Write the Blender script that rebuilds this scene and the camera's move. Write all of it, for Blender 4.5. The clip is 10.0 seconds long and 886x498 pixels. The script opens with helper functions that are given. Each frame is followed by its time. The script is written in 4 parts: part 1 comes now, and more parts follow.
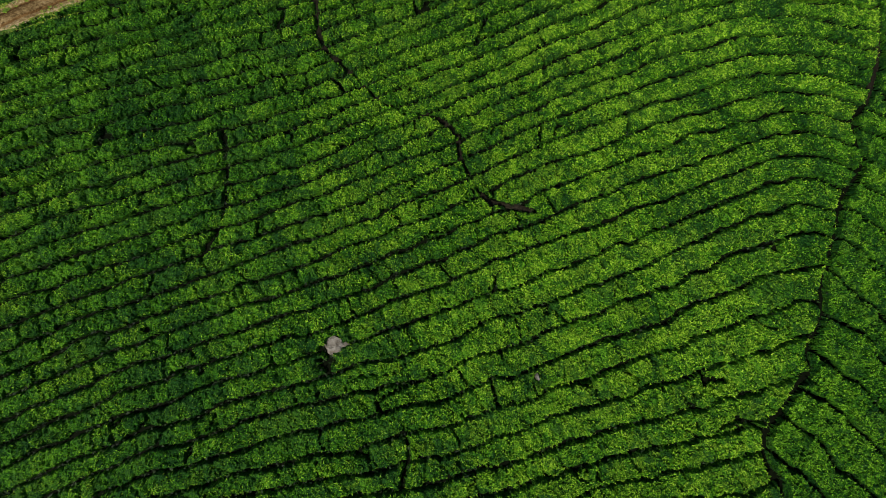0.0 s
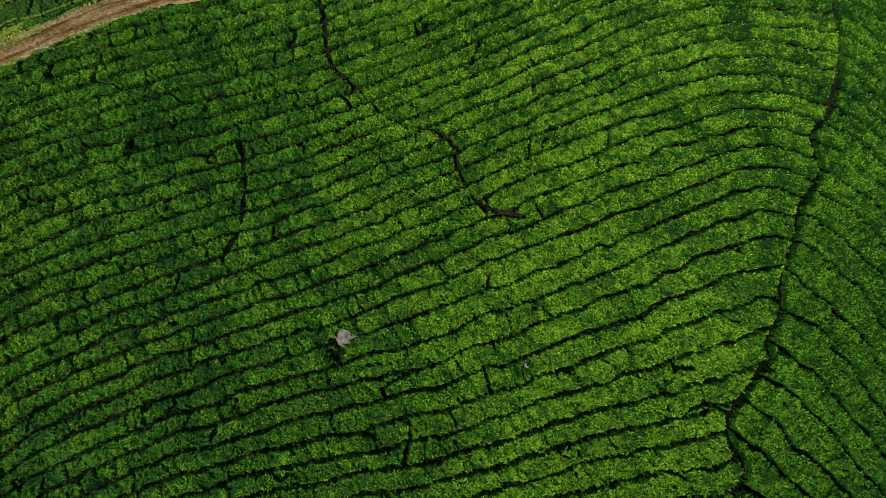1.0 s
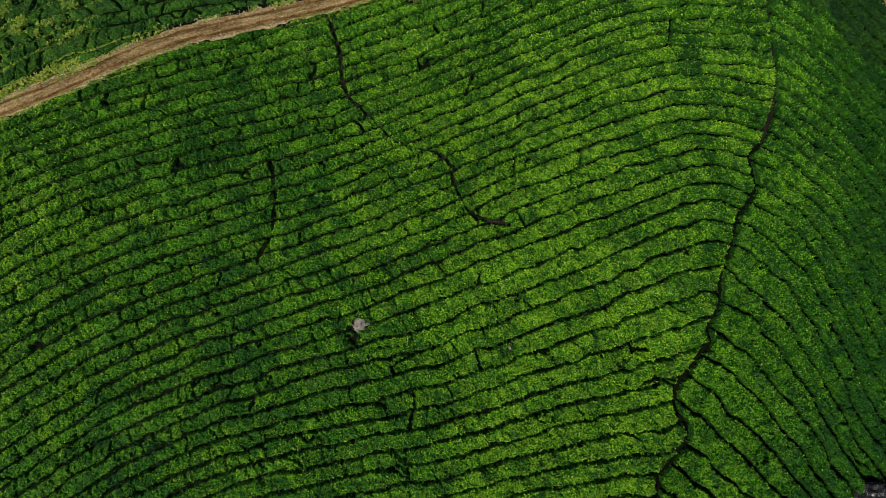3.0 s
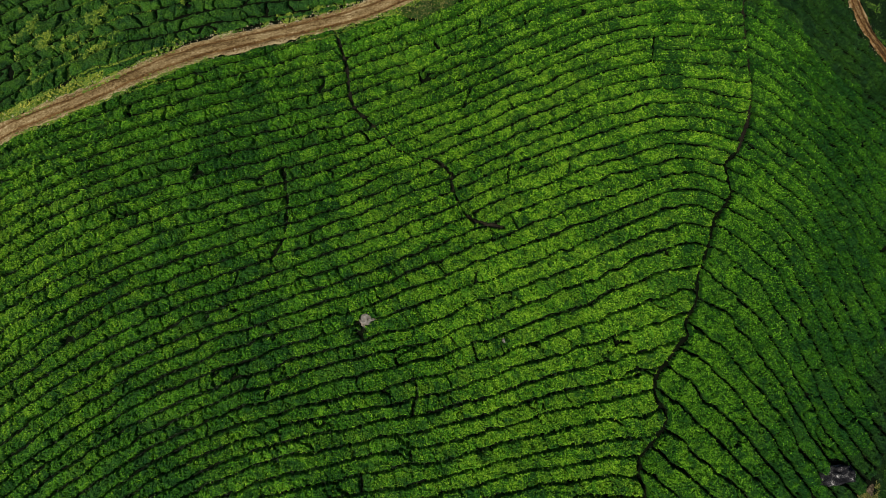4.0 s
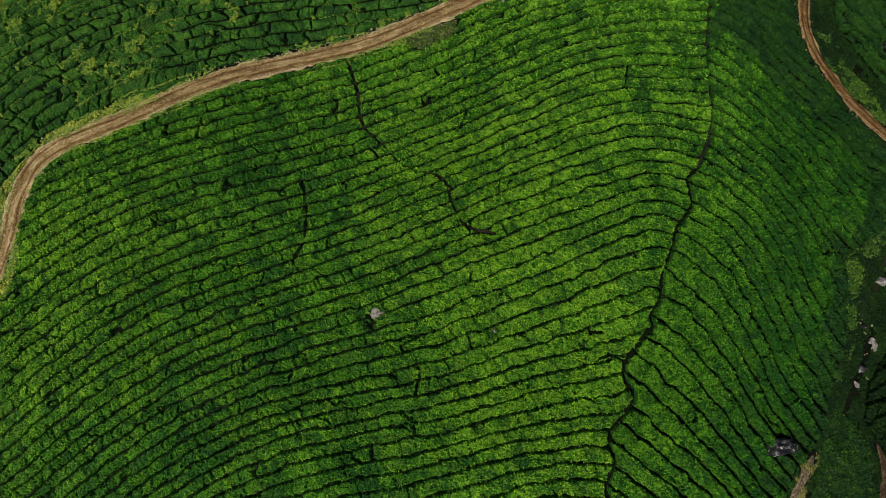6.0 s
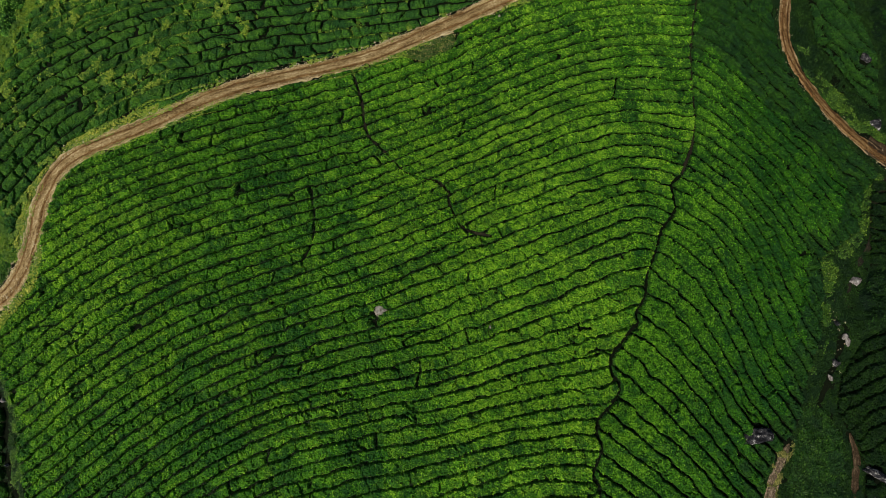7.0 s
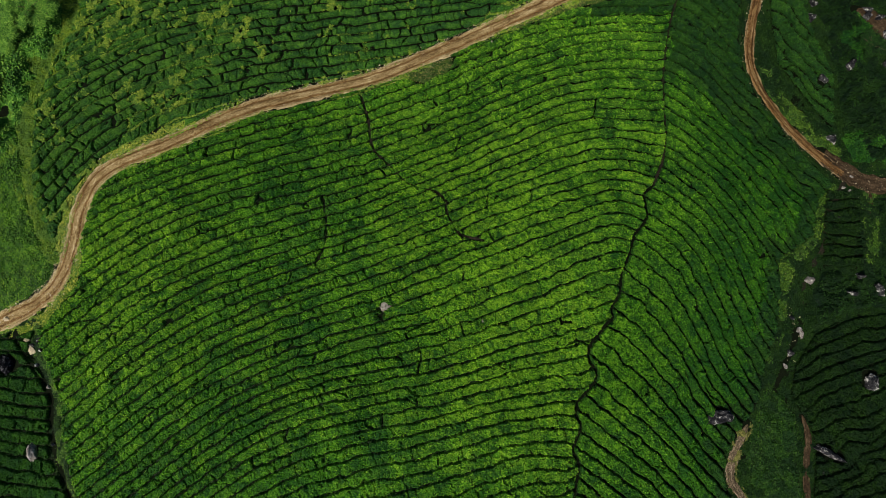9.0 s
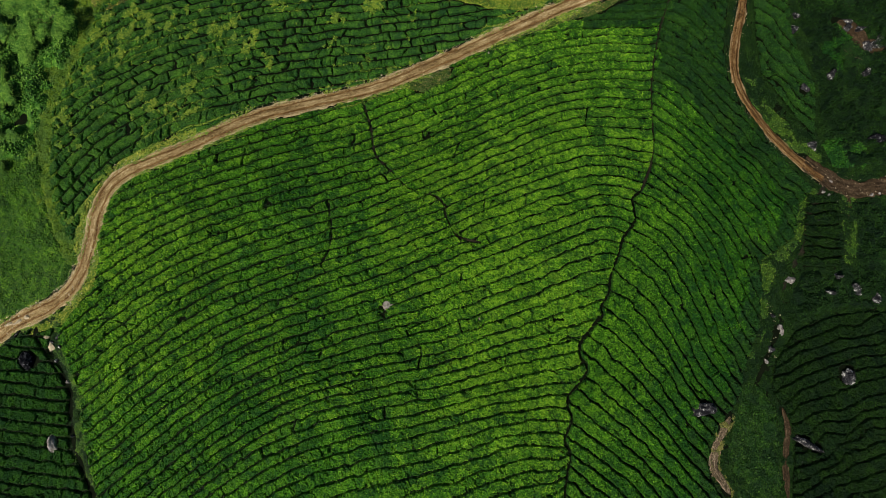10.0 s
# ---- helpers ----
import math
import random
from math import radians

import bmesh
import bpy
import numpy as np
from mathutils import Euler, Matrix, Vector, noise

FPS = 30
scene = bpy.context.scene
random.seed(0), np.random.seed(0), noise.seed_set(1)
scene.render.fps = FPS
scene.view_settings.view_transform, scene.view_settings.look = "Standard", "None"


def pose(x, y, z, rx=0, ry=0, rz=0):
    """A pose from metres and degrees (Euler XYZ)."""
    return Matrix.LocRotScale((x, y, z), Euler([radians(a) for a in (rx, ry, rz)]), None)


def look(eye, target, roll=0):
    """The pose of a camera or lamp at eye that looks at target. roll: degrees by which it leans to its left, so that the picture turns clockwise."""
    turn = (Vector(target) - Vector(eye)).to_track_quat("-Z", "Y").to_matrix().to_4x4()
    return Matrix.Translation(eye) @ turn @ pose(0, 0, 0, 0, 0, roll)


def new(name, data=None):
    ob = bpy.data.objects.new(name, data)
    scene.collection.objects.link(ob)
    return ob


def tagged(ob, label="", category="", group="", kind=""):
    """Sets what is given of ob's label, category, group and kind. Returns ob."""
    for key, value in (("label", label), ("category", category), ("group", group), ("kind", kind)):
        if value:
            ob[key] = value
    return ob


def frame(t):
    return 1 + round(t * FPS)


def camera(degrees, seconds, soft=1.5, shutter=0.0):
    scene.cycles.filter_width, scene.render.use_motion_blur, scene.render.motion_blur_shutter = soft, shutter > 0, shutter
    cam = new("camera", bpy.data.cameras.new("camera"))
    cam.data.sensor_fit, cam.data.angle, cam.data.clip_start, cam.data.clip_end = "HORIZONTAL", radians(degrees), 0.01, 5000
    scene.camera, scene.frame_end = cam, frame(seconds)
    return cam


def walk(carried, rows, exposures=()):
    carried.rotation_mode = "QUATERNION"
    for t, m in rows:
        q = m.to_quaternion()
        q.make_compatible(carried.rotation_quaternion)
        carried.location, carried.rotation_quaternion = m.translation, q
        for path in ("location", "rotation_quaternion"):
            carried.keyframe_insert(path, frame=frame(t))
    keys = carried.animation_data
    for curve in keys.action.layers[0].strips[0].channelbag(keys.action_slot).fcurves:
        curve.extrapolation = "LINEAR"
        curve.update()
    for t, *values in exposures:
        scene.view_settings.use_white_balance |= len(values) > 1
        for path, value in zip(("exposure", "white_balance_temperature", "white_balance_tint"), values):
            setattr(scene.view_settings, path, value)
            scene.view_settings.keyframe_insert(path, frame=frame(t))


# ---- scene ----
cam = camera(66.0, 10.0, soft=0.5)
METRES, EYE, TILT, LEAN, TURN = 50.0, 45.0, -90.0, 0.0, 0.0
ROWS = [
    (0.0, 0.0000, 0.0000, 0.0000, 0.00, -0.00, 0.00),
    (0.5, 0.0009, -0.0489, 0.0013, -0.01, -0.00, 0.00),
    (1.0, 0.0019, -0.0979, 0.0026, -0.02, -0.01, 0.01),
    (1.5, 0.0027, -0.1472, 0.0038, -0.03, -0.01, 0.01),
    (2.0, 0.0033, -0.1967, 0.0050, -0.03, -0.01, 0.02),
    (2.5, 0.0038, -0.2465, 0.0061, -0.03, -0.01, 0.02),
    (4.0, 0.0051, -0.3965, 0.0093, -0.01, -0.00, 0.02),
    (4.5, 0.0056, -0.4467, 0.0106, 0.00, 0.00, 0.01),
    (5.0, 0.0061, -0.4968, 0.0119, 0.02, 0.01, 0.00),
    (5.5, 0.0069, -0.5470, 0.0132, 0.02, 0.03, -0.01),
    (7.0, 0.0097, -0.6977, 0.0176, 0.04, 0.07, -0.03),
    (7.5, 0.0110, -0.7480, 0.0187, 0.03, 0.08, -0.03),
    (8.0, 0.0121, -0.7984, 0.0198, 0.03, 0.09, -0.03),
    (8.5, 0.0131, -0.8489, 0.0212, 0.02, 0.11, -0.02),
    (9.0, 0.0142, -0.8993, 0.0228, 0.01, 0.14, -0.01),
    (9.5, 0.0151, -0.9496, 0.0243, 0.00, 0.16, -0.00),
    (10.0, 0.0163, -1.0000, 0.0257, -0.01, 0.18, 0.01),
]
walk(cam, [(t, pose(0, 0, EYE, TILT, LEAN, TURN) @ pose(METRES * x, METRES * y, METRES * z, 90 + pitch, roll, yaw)) for t, x, y, z, yaw, pitch, roll in ROWS],
     exposures=[(0.0, -0.16), (5.0, -0.08), (10.0, 0.04)])

# ---- light ----
SUN_ELEVATION, SUN_FROM = 60.0, (-0.8, -0.6)      # degrees; the plan direction from which the sun shines
world = bpy.data.worlds.new("sky")
scene.world = world
world.use_nodes = True
sky = world.node_tree.nodes.new("ShaderNodeTexSky")
sky.sky_type, sky.sun_disc = "NISHITA", False
sky.sun_elevation = radians(SUN_ELEVATION)
sky.sun_rotation = math.atan2(SUN_FROM[0], SUN_FROM[1])
backing = world.node_tree.nodes["Background"]
backing.inputs["Strength"].default_value = 0.05
world.node_tree.links.new(sky.outputs[0], backing.inputs["Color"])
sun = new("sun", bpy.data.lights.new("sun", "SUN"))
sun.data.energy, sun.data.angle, sun.data.color = 3.4, radians(1.5), (1.0, 0.94, 0.82)
fl = math.hypot(*SUN_FROM)
sun.matrix_world = look((SUN_FROM[0] / fl * 100, SUN_FROM[1] / fl * 100, 100 * math.tan(radians(SUN_ELEVATION))), (0, 0, 0))


# ---- materials ----
def ramp_node(nt, source, stops):
    r = nt.nodes.new("ShaderNodeValToRGB")
    els = r.color_ramp.elements
    while len(els) < len(stops):
        els.new(0.5)
    for e, (p, c) in zip(els, stops):
        e.position, e.color = p, (*c, 1)
    nt.links.new(source, r.inputs[0])
    return r.outputs[0]


def noise_node(nt, scale, detail=3.0, rough=0.55, vector=None):
    n = nt.nodes.new("ShaderNodeTexNoise")
    n.inputs["Scale"].default_value, n.inputs["Detail"].default_value, n.inputs["Roughness"].default_value = scale, detail, rough
    if vector is None:
        vector = nt.nodes.new("ShaderNodeNewGeometry").outputs["Position"]
    nt.links.new(vector, n.inputs["Vector"])
    return n.outputs["Fac"]


def mix_node(nt, kind, fac, a, b):
    m = nt.nodes.new("ShaderNodeMix")
    m.data_type, m.blend_type = "RGBA", kind
    for socket, value in ((m.inputs[0], fac), (m.inputs[6], a), (m.inputs[7], b)):
        if isinstance(value, (int, float)):
            socket.default_value = value
        elif isinstance(value, tuple):
            socket.default_value = (*value, 1)
        else:
            nt.links.new(value, socket)
    return m.outputs[2]


def math_node(nt, op, a, b):
    m = nt.nodes.new("ShaderNodeMath")
    m.operation = op
    for socket, value in ((m.inputs[0], a), (m.inputs[1], b)):
        if isinstance(value, (int, float)):
            socket.default_value = value
        else:
            nt.links.new(value, socket)
    return m.outputs[0]


def base_material(name, rough, spec=0.4):
    m = bpy.data.materials.new(name)
    m.use_nodes = True
    nt = m.node_tree
    b = nt.nodes["Principled BSDF"]
    b.inputs["Roughness"].default_value = rough
    b.inputs["Specular IOR Level"].default_value = spec
    return m, nt, b


def bump(nt, b, height, strength, distance):
    n = nt.nodes.new("ShaderNodeBump")
    n.inputs["Strength"].default_value, n.inputs["Distance"].default_value = strength, distance
    nt.links.new(height, n.inputs["Height"])
    nt.links.new(n.outputs[0], b.inputs["Normal"])


def bush_node(nt):
    """A random shade for each bush, about a metre and a half across, with ragged borders."""
    place = nt.nodes.new("ShaderNodeNewGeometry").outputs["Position"]
    ragged = nt.nodes.new("ShaderNodeTexNoise")
    ragged.inputs["Scale"].default_value, ragged.inputs["Detail"].default_value = 1.6, 3.0
    nt.links.new(place, ragged.inputs["Vector"])
    shift = nt.nodes.new("ShaderNodeVectorMath")
    shift.operation = "MULTIPLY_ADD"
    nt.links.new(ragged.outputs["Color"], shift.inputs[0])
    shift.inputs[1].default_value = (1.1, 1.1, 1.1)
    nt.links.new(place, shift.inputs[2])
    cells = nt.nodes.new("ShaderNodeTexVoronoi")
    cells.inputs["Scale"].default_value = 0.72
    nt.links.new(shift.outputs[0], cells.inputs["Vector"])
    parts = nt.nodes.new("ShaderNodeSeparateColor")
    nt.links.new(cells.outputs["Color"], parts.inputs[0])
    return parts.outputs[0], parts.outputs[1]


def greener(*colours):
    """Sunlit leaf green leans less to red than fresh paint tables give."""
    return [(r * 0.91, g, b) if r < 0.55 * g else (r, g, b) for r, g, b in colours]


def aged_colour(nt, colour, dark, amount, chance):
    """Some bushes and patches carry old bluish leaves."""
    old = (dark[0] * 1.5, dark[1] * 1.25, dark[2] * 2.5 + 0.002)
    blotch = ramp_node(nt, noise_node(nt, 0.55, 4.0, 0.65), [(0.53, (0, 0, 0)), (0.64, (1, 1, 1))])
    pocket = ramp_node(nt, noise_node(nt, 2.3, 3.0, 0.6), [(0.52, (0, 0, 0)), (0.64, (1, 1, 1))])
    blotch = math_node(nt, "MAXIMUM", blotch, math_node(nt, "MULTIPLY", pocket, 1.0))
    bush = ramp_node(nt, chance, [(0.70, (0, 0, 0)), (0.86, (1, 1, 1))])
    fac = math_node(nt, "MULTIPLY", math_node(nt, "MAXIMUM", blotch, math_node(nt, "MULTIPLY", bush, 0.8)), amount)
    return mix_node(nt, "MIX", fac, colour, old)


def leaf_material(name, dark, mid, light, patch=0.16, rough=0.55, spec=0.10):
    """Foliage: broad patches of growth, bush by bush and leaf by leaf variation."""
    dark, mid, light = greener(dark, mid, light)
    m, nt, b = base_material(name, rough, spec)
    broad = noise_node(nt, patch, 3.0, 0.6)
    bush, chance = bush_node(nt)
    cells = nt.nodes.new("ShaderNodeTexVoronoi")
    cells.inputs["Scale"].default_value = 13.0
    nt.links.new(nt.nodes.new("ShaderNodeNewGeometry").outputs["Position"], cells.inputs["Vector"])
    shade = nt.nodes.new("ShaderNodeSeparateColor")
    nt.links.new(cells.outputs["Color"], shade.inputs[0])
    leaf = math_node(nt, "ADD", math_node(nt, "MULTIPLY", noise_node(nt, 7.0, 2.0, 0.7), 0.5), math_node(nt, "MULTIPLY", shade.outputs[0], 0.9))
    mixed = math_node(nt, "ADD", math_node(nt, "MULTIPLY", broad, 0.5), math_node(nt, "MULTIPLY", bush, 0.20))
    mixed = math_node(nt, "ADD", mixed, math_node(nt, "MULTIPLY", math_node(nt, "SUBTRACT", leaf, 0.14), 0.48))
    colour = ramp_node(nt, mixed, [(0.38, dark), (0.61, mid), (0.84, light)])
    nt.links.new(aged_colour(nt, colour, dark, 0.72, chance), b.inputs["Base Color"])
    bump(nt, b, math_node(nt, "SUBTRACT", 1.0, cells.outputs["Distance"]), 1.0, 0.07)
    return m


def single_leaf_material(name, dark, mid, light):
    """Loose leaves: each its own shade, within broad patches of growth and bush by bush."""
    dark, mid, light = greener(dark, mid, light)
    m, nt, b = base_material(name, 0.5, 0.14)
    each = nt.nodes.new("ShaderNodeNewGeometry").outputs["Random Per Island"]
    bush, chance = bush_node(nt)
    mixed = math_node(nt, "ADD", math_node(nt, "MULTIPLY", each, 0.78), math_node(nt, "MULTIPLY", noise_node(nt, 0.16, 3.0, 0.6), 0.45))
    mixed = math_node(nt, "ADD", mixed, math_node(nt, "MULTIPLY", bush, 0.24))
    colour = ramp_node(nt, mixed, [(0.33, dark), (0.68, mid), (1.04, light)])
    nt.links.new(aged_colour(nt, colour, dark, 0.55, chance), b.inputs["Base Color"])
    return m


def earth_material(name, stops, scale=0.8, rough=0.9, relief=0.05):
    m, nt, b = base_material(name, rough, 0.05)
    mixed = math_node(nt, "ADD", math_node(nt, "MULTIPLY", noise_node(nt, scale, 4.0, 0.6), 0.6),
                      math_node(nt, "MULTIPLY", noise_node(nt, scale * 9, 3.0, 0.7), 0.4))
    nt.links.new(ramp_node(nt, mixed, stops), b.inputs["Base Color"])
    bump(nt, b, noise_node(nt, scale * 14, 3.0, 0.6), 0.7, relief)
    return m


def road_material(name, stops, rutted=0.0):
    """Packed earth with streaks along the wheel tracks; the strip's UV runs across and along it in metres."""
    m, nt, b = base_material(name, 0.9, 0.15)
    uv = nt.nodes.new("ShaderNodeUVMap").outputs[0]
    squash = nt.nodes.new("ShaderNodeMapping")
    squash.inputs["Scale"].default_value = (2.6, 0.22, 1.0)
    nt.links.new(uv, squash.inputs["Vector"])
    streak = noise_node(nt, 1.0, 5.0, 0.65, squash.outputs[0])
    blotch = noise_node(nt, 0.5, 4.0, 0.6)
    grit = noise_node(nt, 4.5, 4.0, 0.8)
    mixed = math_node(nt, "ADD", math_node(nt, "MULTIPLY", streak, 0.62), math_node(nt, "MULTIPLY", blotch, 0.35))
    mixed = math_node(nt, "ADD", mixed, math_node(nt, "MULTIPLY", grit, 0.85))
    mixed = math_node(nt, "SUBTRACT", mixed, 0.43)
    colour = ramp_node(nt, mixed, stops)
    parts = nt.nodes.new("ShaderNodeSeparateXYZ")
    nt.links.new(uv, parts.inputs[0])
    side = math_node(nt, "ABSOLUTE", math_node(nt, "ADD", parts.outputs[0], math_node(nt, "MULTIPLY", math_node(nt, "SUBTRACT", noise_node(nt, 0.35, 2.0), 0.5), 0.5)), 0.0)
    wear = math_node(nt, "MULTIPLY", math_node(nt, "ABSOLUTE", math_node(nt, "SUBTRACT", side, 0.45), 0.0), math_node(nt, "ADD", 0.5, grit))
    rut = math_node(nt, "MULTIPLY", ramp_node(nt, wear, [(0.05, (1, 1, 1)), (0.17, (0, 0, 0))]), rutted)
    colour = mix_node(nt, "MULTIPLY", rut, colour, (0.55, 0.42, 0.30))
    shoulder = ramp_node(nt, math_node(nt, "ADD", side, math_node(nt, "MULTIPLY", math_node(nt, "SUBTRACT", grit, 0.5), 1.6)), [(0.80, (0, 0, 0)), (1.05, (1, 1, 1))])
    colour = mix_node(nt, "MIX", math_node(nt, "MULTIPLY", shoulder, 0.5 * rutted), colour, stops[-1][1])
    nt.links.new(colour, b.inputs["Base Color"])
    bump(nt, b, math_node(nt, "ADD", streak, grit), 0.7, 0.06)
    return m


tea_bright = leaf_material("tea_plucked", (0.0052, 0.0359, 0.0035), (0.0321, 0.1314, 0.0068), (0.1357, 0.3192, 0.0154))
# Same plucked tea, darkened in colour for the slope turned from the sun.
tea_east_shaded = leaf_material("tea_plucked_east_shaded", (0.0050, 0.0360, 0.0036), (0.0229, 0.1035, 0.0060), (0.0739, 0.1980, 0.0102))
tea_dark = leaf_material("tea_mature", (0.0064, 0.0286, 0.0044), (0.0159, 0.0603, 0.0073), (0.0445, 0.1174, 0.0118))
# Cloud shade over the eastern hollow is mixed into this tea colour.
tea_hollow_shaded = leaf_material("tea_hollow_shaded", (0.0026, 0.0107, 0.0018), (0.0062, 0.0230, 0.0026), (0.0195, 0.0495, 0.0053))
tea_upper = leaf_material("tea_upper", (0.0078, 0.0381, 0.0057), (0.0398, 0.1328, 0.0144), (0.1074, 0.2360, 0.0233))
tea_shoot = single_leaf_material("tea_shoots", (0.0187, 0.0899, 0.0039), (0.1445, 0.3620, 0.0099), (0.3521, 0.6009, 0.0407))
# Shoots of the east slope, likewise with its shade in their colour.
shaded_east_shoot = single_leaf_material("tea_shoots_east_shaded", (0.0130, 0.0720, 0.0040), (0.0820, 0.2572, 0.0082), (0.2420, 0.4704, 0.0252))
tea_old_leaf = single_leaf_material("tea_old_leaves", (0.0059, 0.0293, 0.0041), (0.0191, 0.0732, 0.0080), (0.0659, 0.1610, 0.0161))
# Leaf colour with shade mixed in, for the hollow and the hedge gaps.
shaded_leaf = single_leaf_material("tea_shaded_leaves", (0.0026, 0.0123, 0.0018), (0.0079, 0.0300, 0.0035), (0.0319, 0.0751, 0.0079))
upper_leaf = single_leaf_material("tea_upper_leaves", (0.0150, 0.0560, 0.0062), (0.0540, 0.1500, 0.0140), (0.1400, 0.2700, 0.0260))
tea_side = leaf_material("tea_below_boulders", (0.004, 0.026, 0.003), (0.014, 0.066, 0.005), (0.042, 0.125, 0.010))
side_leaf = single_leaf_material("tea_below_boulders_leaves", (0.005, 0.032, 0.003), (0.022, 0.088, 0.007), (0.075, 0.180, 0.016))
wood_leaf = leaf_material("woodland_leaves", (0.0098, 0.0462, 0.0049), (0.0420, 0.1470, 0.0133), (0.1260, 0.3080, 0.0336), patch=0.3)
# Near-black, so the shade between hedges is already in the soil's colour.
soil = earth_material("shaded_field_soil", [(0.3, (0.003, 0.005, 0.002)), (0.55, (0.006, 0.009, 0.004)), (0.8, (0.015, 0.017, 0.008))])
track = road_material("road_earth", [(0.36, (0.12, 0.072, 0.026)), (0.47, (0.27, 0.182, 0.078)), (0.57, (0.39, 0.282, 0.133)), (0.68, (0.68, 0.56, 0.33))], 1.0)
east_track = road_material("track_earth", [(0.38, (0.070, 0.036, 0.012)), (0.48, (0.20, 0.108, 0.036)), (0.56, (0.29, 0.172, 0.066)), (0.67, (0.46, 0.36, 0.21))], 0.9)
trodden = road_material("trodden_soil", [(0.34, (0.016, 0.010, 0.005)), (0.5, (0.055, 0.034, 0.017)), (0.66, (0.16, 0.110, 0.065))])
dry_track = road_material("dry_path", [(0.40, (0.05, 0.040, 0.022)), (0.52, (0.17, 0.120, 0.075)), (0.64, (0.40, 0.31, 0.22))])
mud = road_material("gully_mud", [(0.3, (0.010, 0.009, 0.006)), (0.55, (0.027, 0.023, 0.014)), (0.75, (0.075, 0.062, 0.042))])
stone = earth_material("grey_stone", [(0.38, (0.10, 0.085, 0.075)), (0.5, (0.26, 0.235, 0.215)), (0.62, (0.55, 0.51, 0.48))], 2.0)
dark_stone = earth_material("dark_stone", [(0.42, (0.010, 0.010, 0.012)), (0.51, (0.035, 0.035, 0.04)), (0.56, (0.13, 0.125, 0.12)), (0.61, (0.62, 0.60, 0.58))], 1.6)
black_stone = earth_material("black_stone", [(0.42, (0.004, 0.004, 0.006)), (0.56, (0.02, 0.02, 0.024)), (0.64, (0.25, 0.25, 0.26))], 2.0)
tan_stone = earth_material("tan_stone", [(0.38, (0.1013, 0.0855, 0.0675)), (0.5, (0.2228, 0.1960, 0.1613)), (0.62, (0.3780, 0.3562, 0.3150))], 2.0)
pale_stone = earth_material("pale_stone", [(0.36, (0.30, 0.235, 0.145)), (0.62, (0.70, 0.60, 0.42))], 3.0)
wood_single = single_leaf_material("woodland_leaf", (0.0169, 0.0780, 0.0065), (0.0832, 0.2405, 0.0195), (0.2990, 0.5330, 0.0624))
fern_leaf = leaf_material("fern_bank_leaves", (0.0059, 0.0285, 0.0022), (0.0224, 0.0817, 0.0046), (0.0659, 0.1662, 0.0093), patch=0.22)
fern_single = single_leaf_material("fern_bank_leaf", (0.0125, 0.0533, 0.0029), (0.0567, 0.1589, 0.0075), (0.1814, 0.3272, 0.0184))
# Scrub greens lowered to carry the cloud shade beyond the track.
shaded_scrub_leaf = leaf_material("shaded_scrub_leaves", (0.0021, 0.0084, 0.0017), (0.0052, 0.0199, 0.0028), (0.0158, 0.0420, 0.0063), patch=0.25)
shaded_scrub_single = single_leaf_material("shaded_scrub_leaf", (0.0026, 0.0122, 0.0023), (0.0103, 0.0382, 0.0052), (0.0428, 0.1033, 0.0137))
grass_leaf = leaf_material("grass", (0.030, 0.080, 0.006), (0.085, 0.160, 0.010), (0.190, 0.260, 0.020), rough=0.7)
weed_single = single_leaf_material("weed_leaf", (0.050, 0.120, 0.008), (0.135, 0.230, 0.016), (0.290, 0.380, 0.040))
dry_blade = single_leaf_material("dry_blade", (0.0501, 0.0670, 0.0132), (0.1358, 0.1414, 0.0330), (0.3003, 0.2753, 0.0792))
yellow_blade = single_leaf_material("yellow_blade", (0.120, 0.170, 0.012), (0.300, 0.350, 0.030), (0.560, 0.540, 0.090))
dry_leaf = leaf_material("dry_grass", (0.0360, 0.0565, 0.0101), (0.1170, 0.1273, 0.0294), (0.2340, 0.2168, 0.0588), rough=0.8)
mid_grass = leaf_material("olive_grass", (0.0136, 0.0429, 0.0045), (0.0422, 0.0936, 0.0090), (0.0884, 0.1560, 0.0180), rough=0.7)
mid_blade = single_leaf_material("olive_blade", (0.0190, 0.0585, 0.0054), (0.0646, 0.1404, 0.0117), (0.1496, 0.2340, 0.0270))
# Weed colours darkened to stand for the shade round the gully.
shaded_grass = leaf_material("shaded_grass", (0.0035, 0.0133, 0.0018), (0.0097, 0.0309, 0.0035), (0.0283, 0.0619, 0.0079), patch=0.3, rough=0.7)
shaded_blade = single_leaf_material("shaded_grass_blade", (0.0027, 0.0110, 0.0016), (0.0098, 0.0319, 0.0033), (0.0354, 0.0796, 0.0087))
cover_leaf = leaf_material("ground_cover_leaves", (0.0052, 0.0198, 0.0028), (0.0130, 0.0450, 0.0042), (0.0338, 0.0810, 0.0084), patch=0.3)
cover_single = single_leaf_material("ground_cover_leaf", (0.0047, 0.0211, 0.0025), (0.0187, 0.0599, 0.0057), (0.0643, 0.1215, 0.0126))
bark = earth_material("bark", [(0.3, (0.05, 0.035, 0.025)), (0.7, (0.15, 0.11, 0.08))], 3.0)


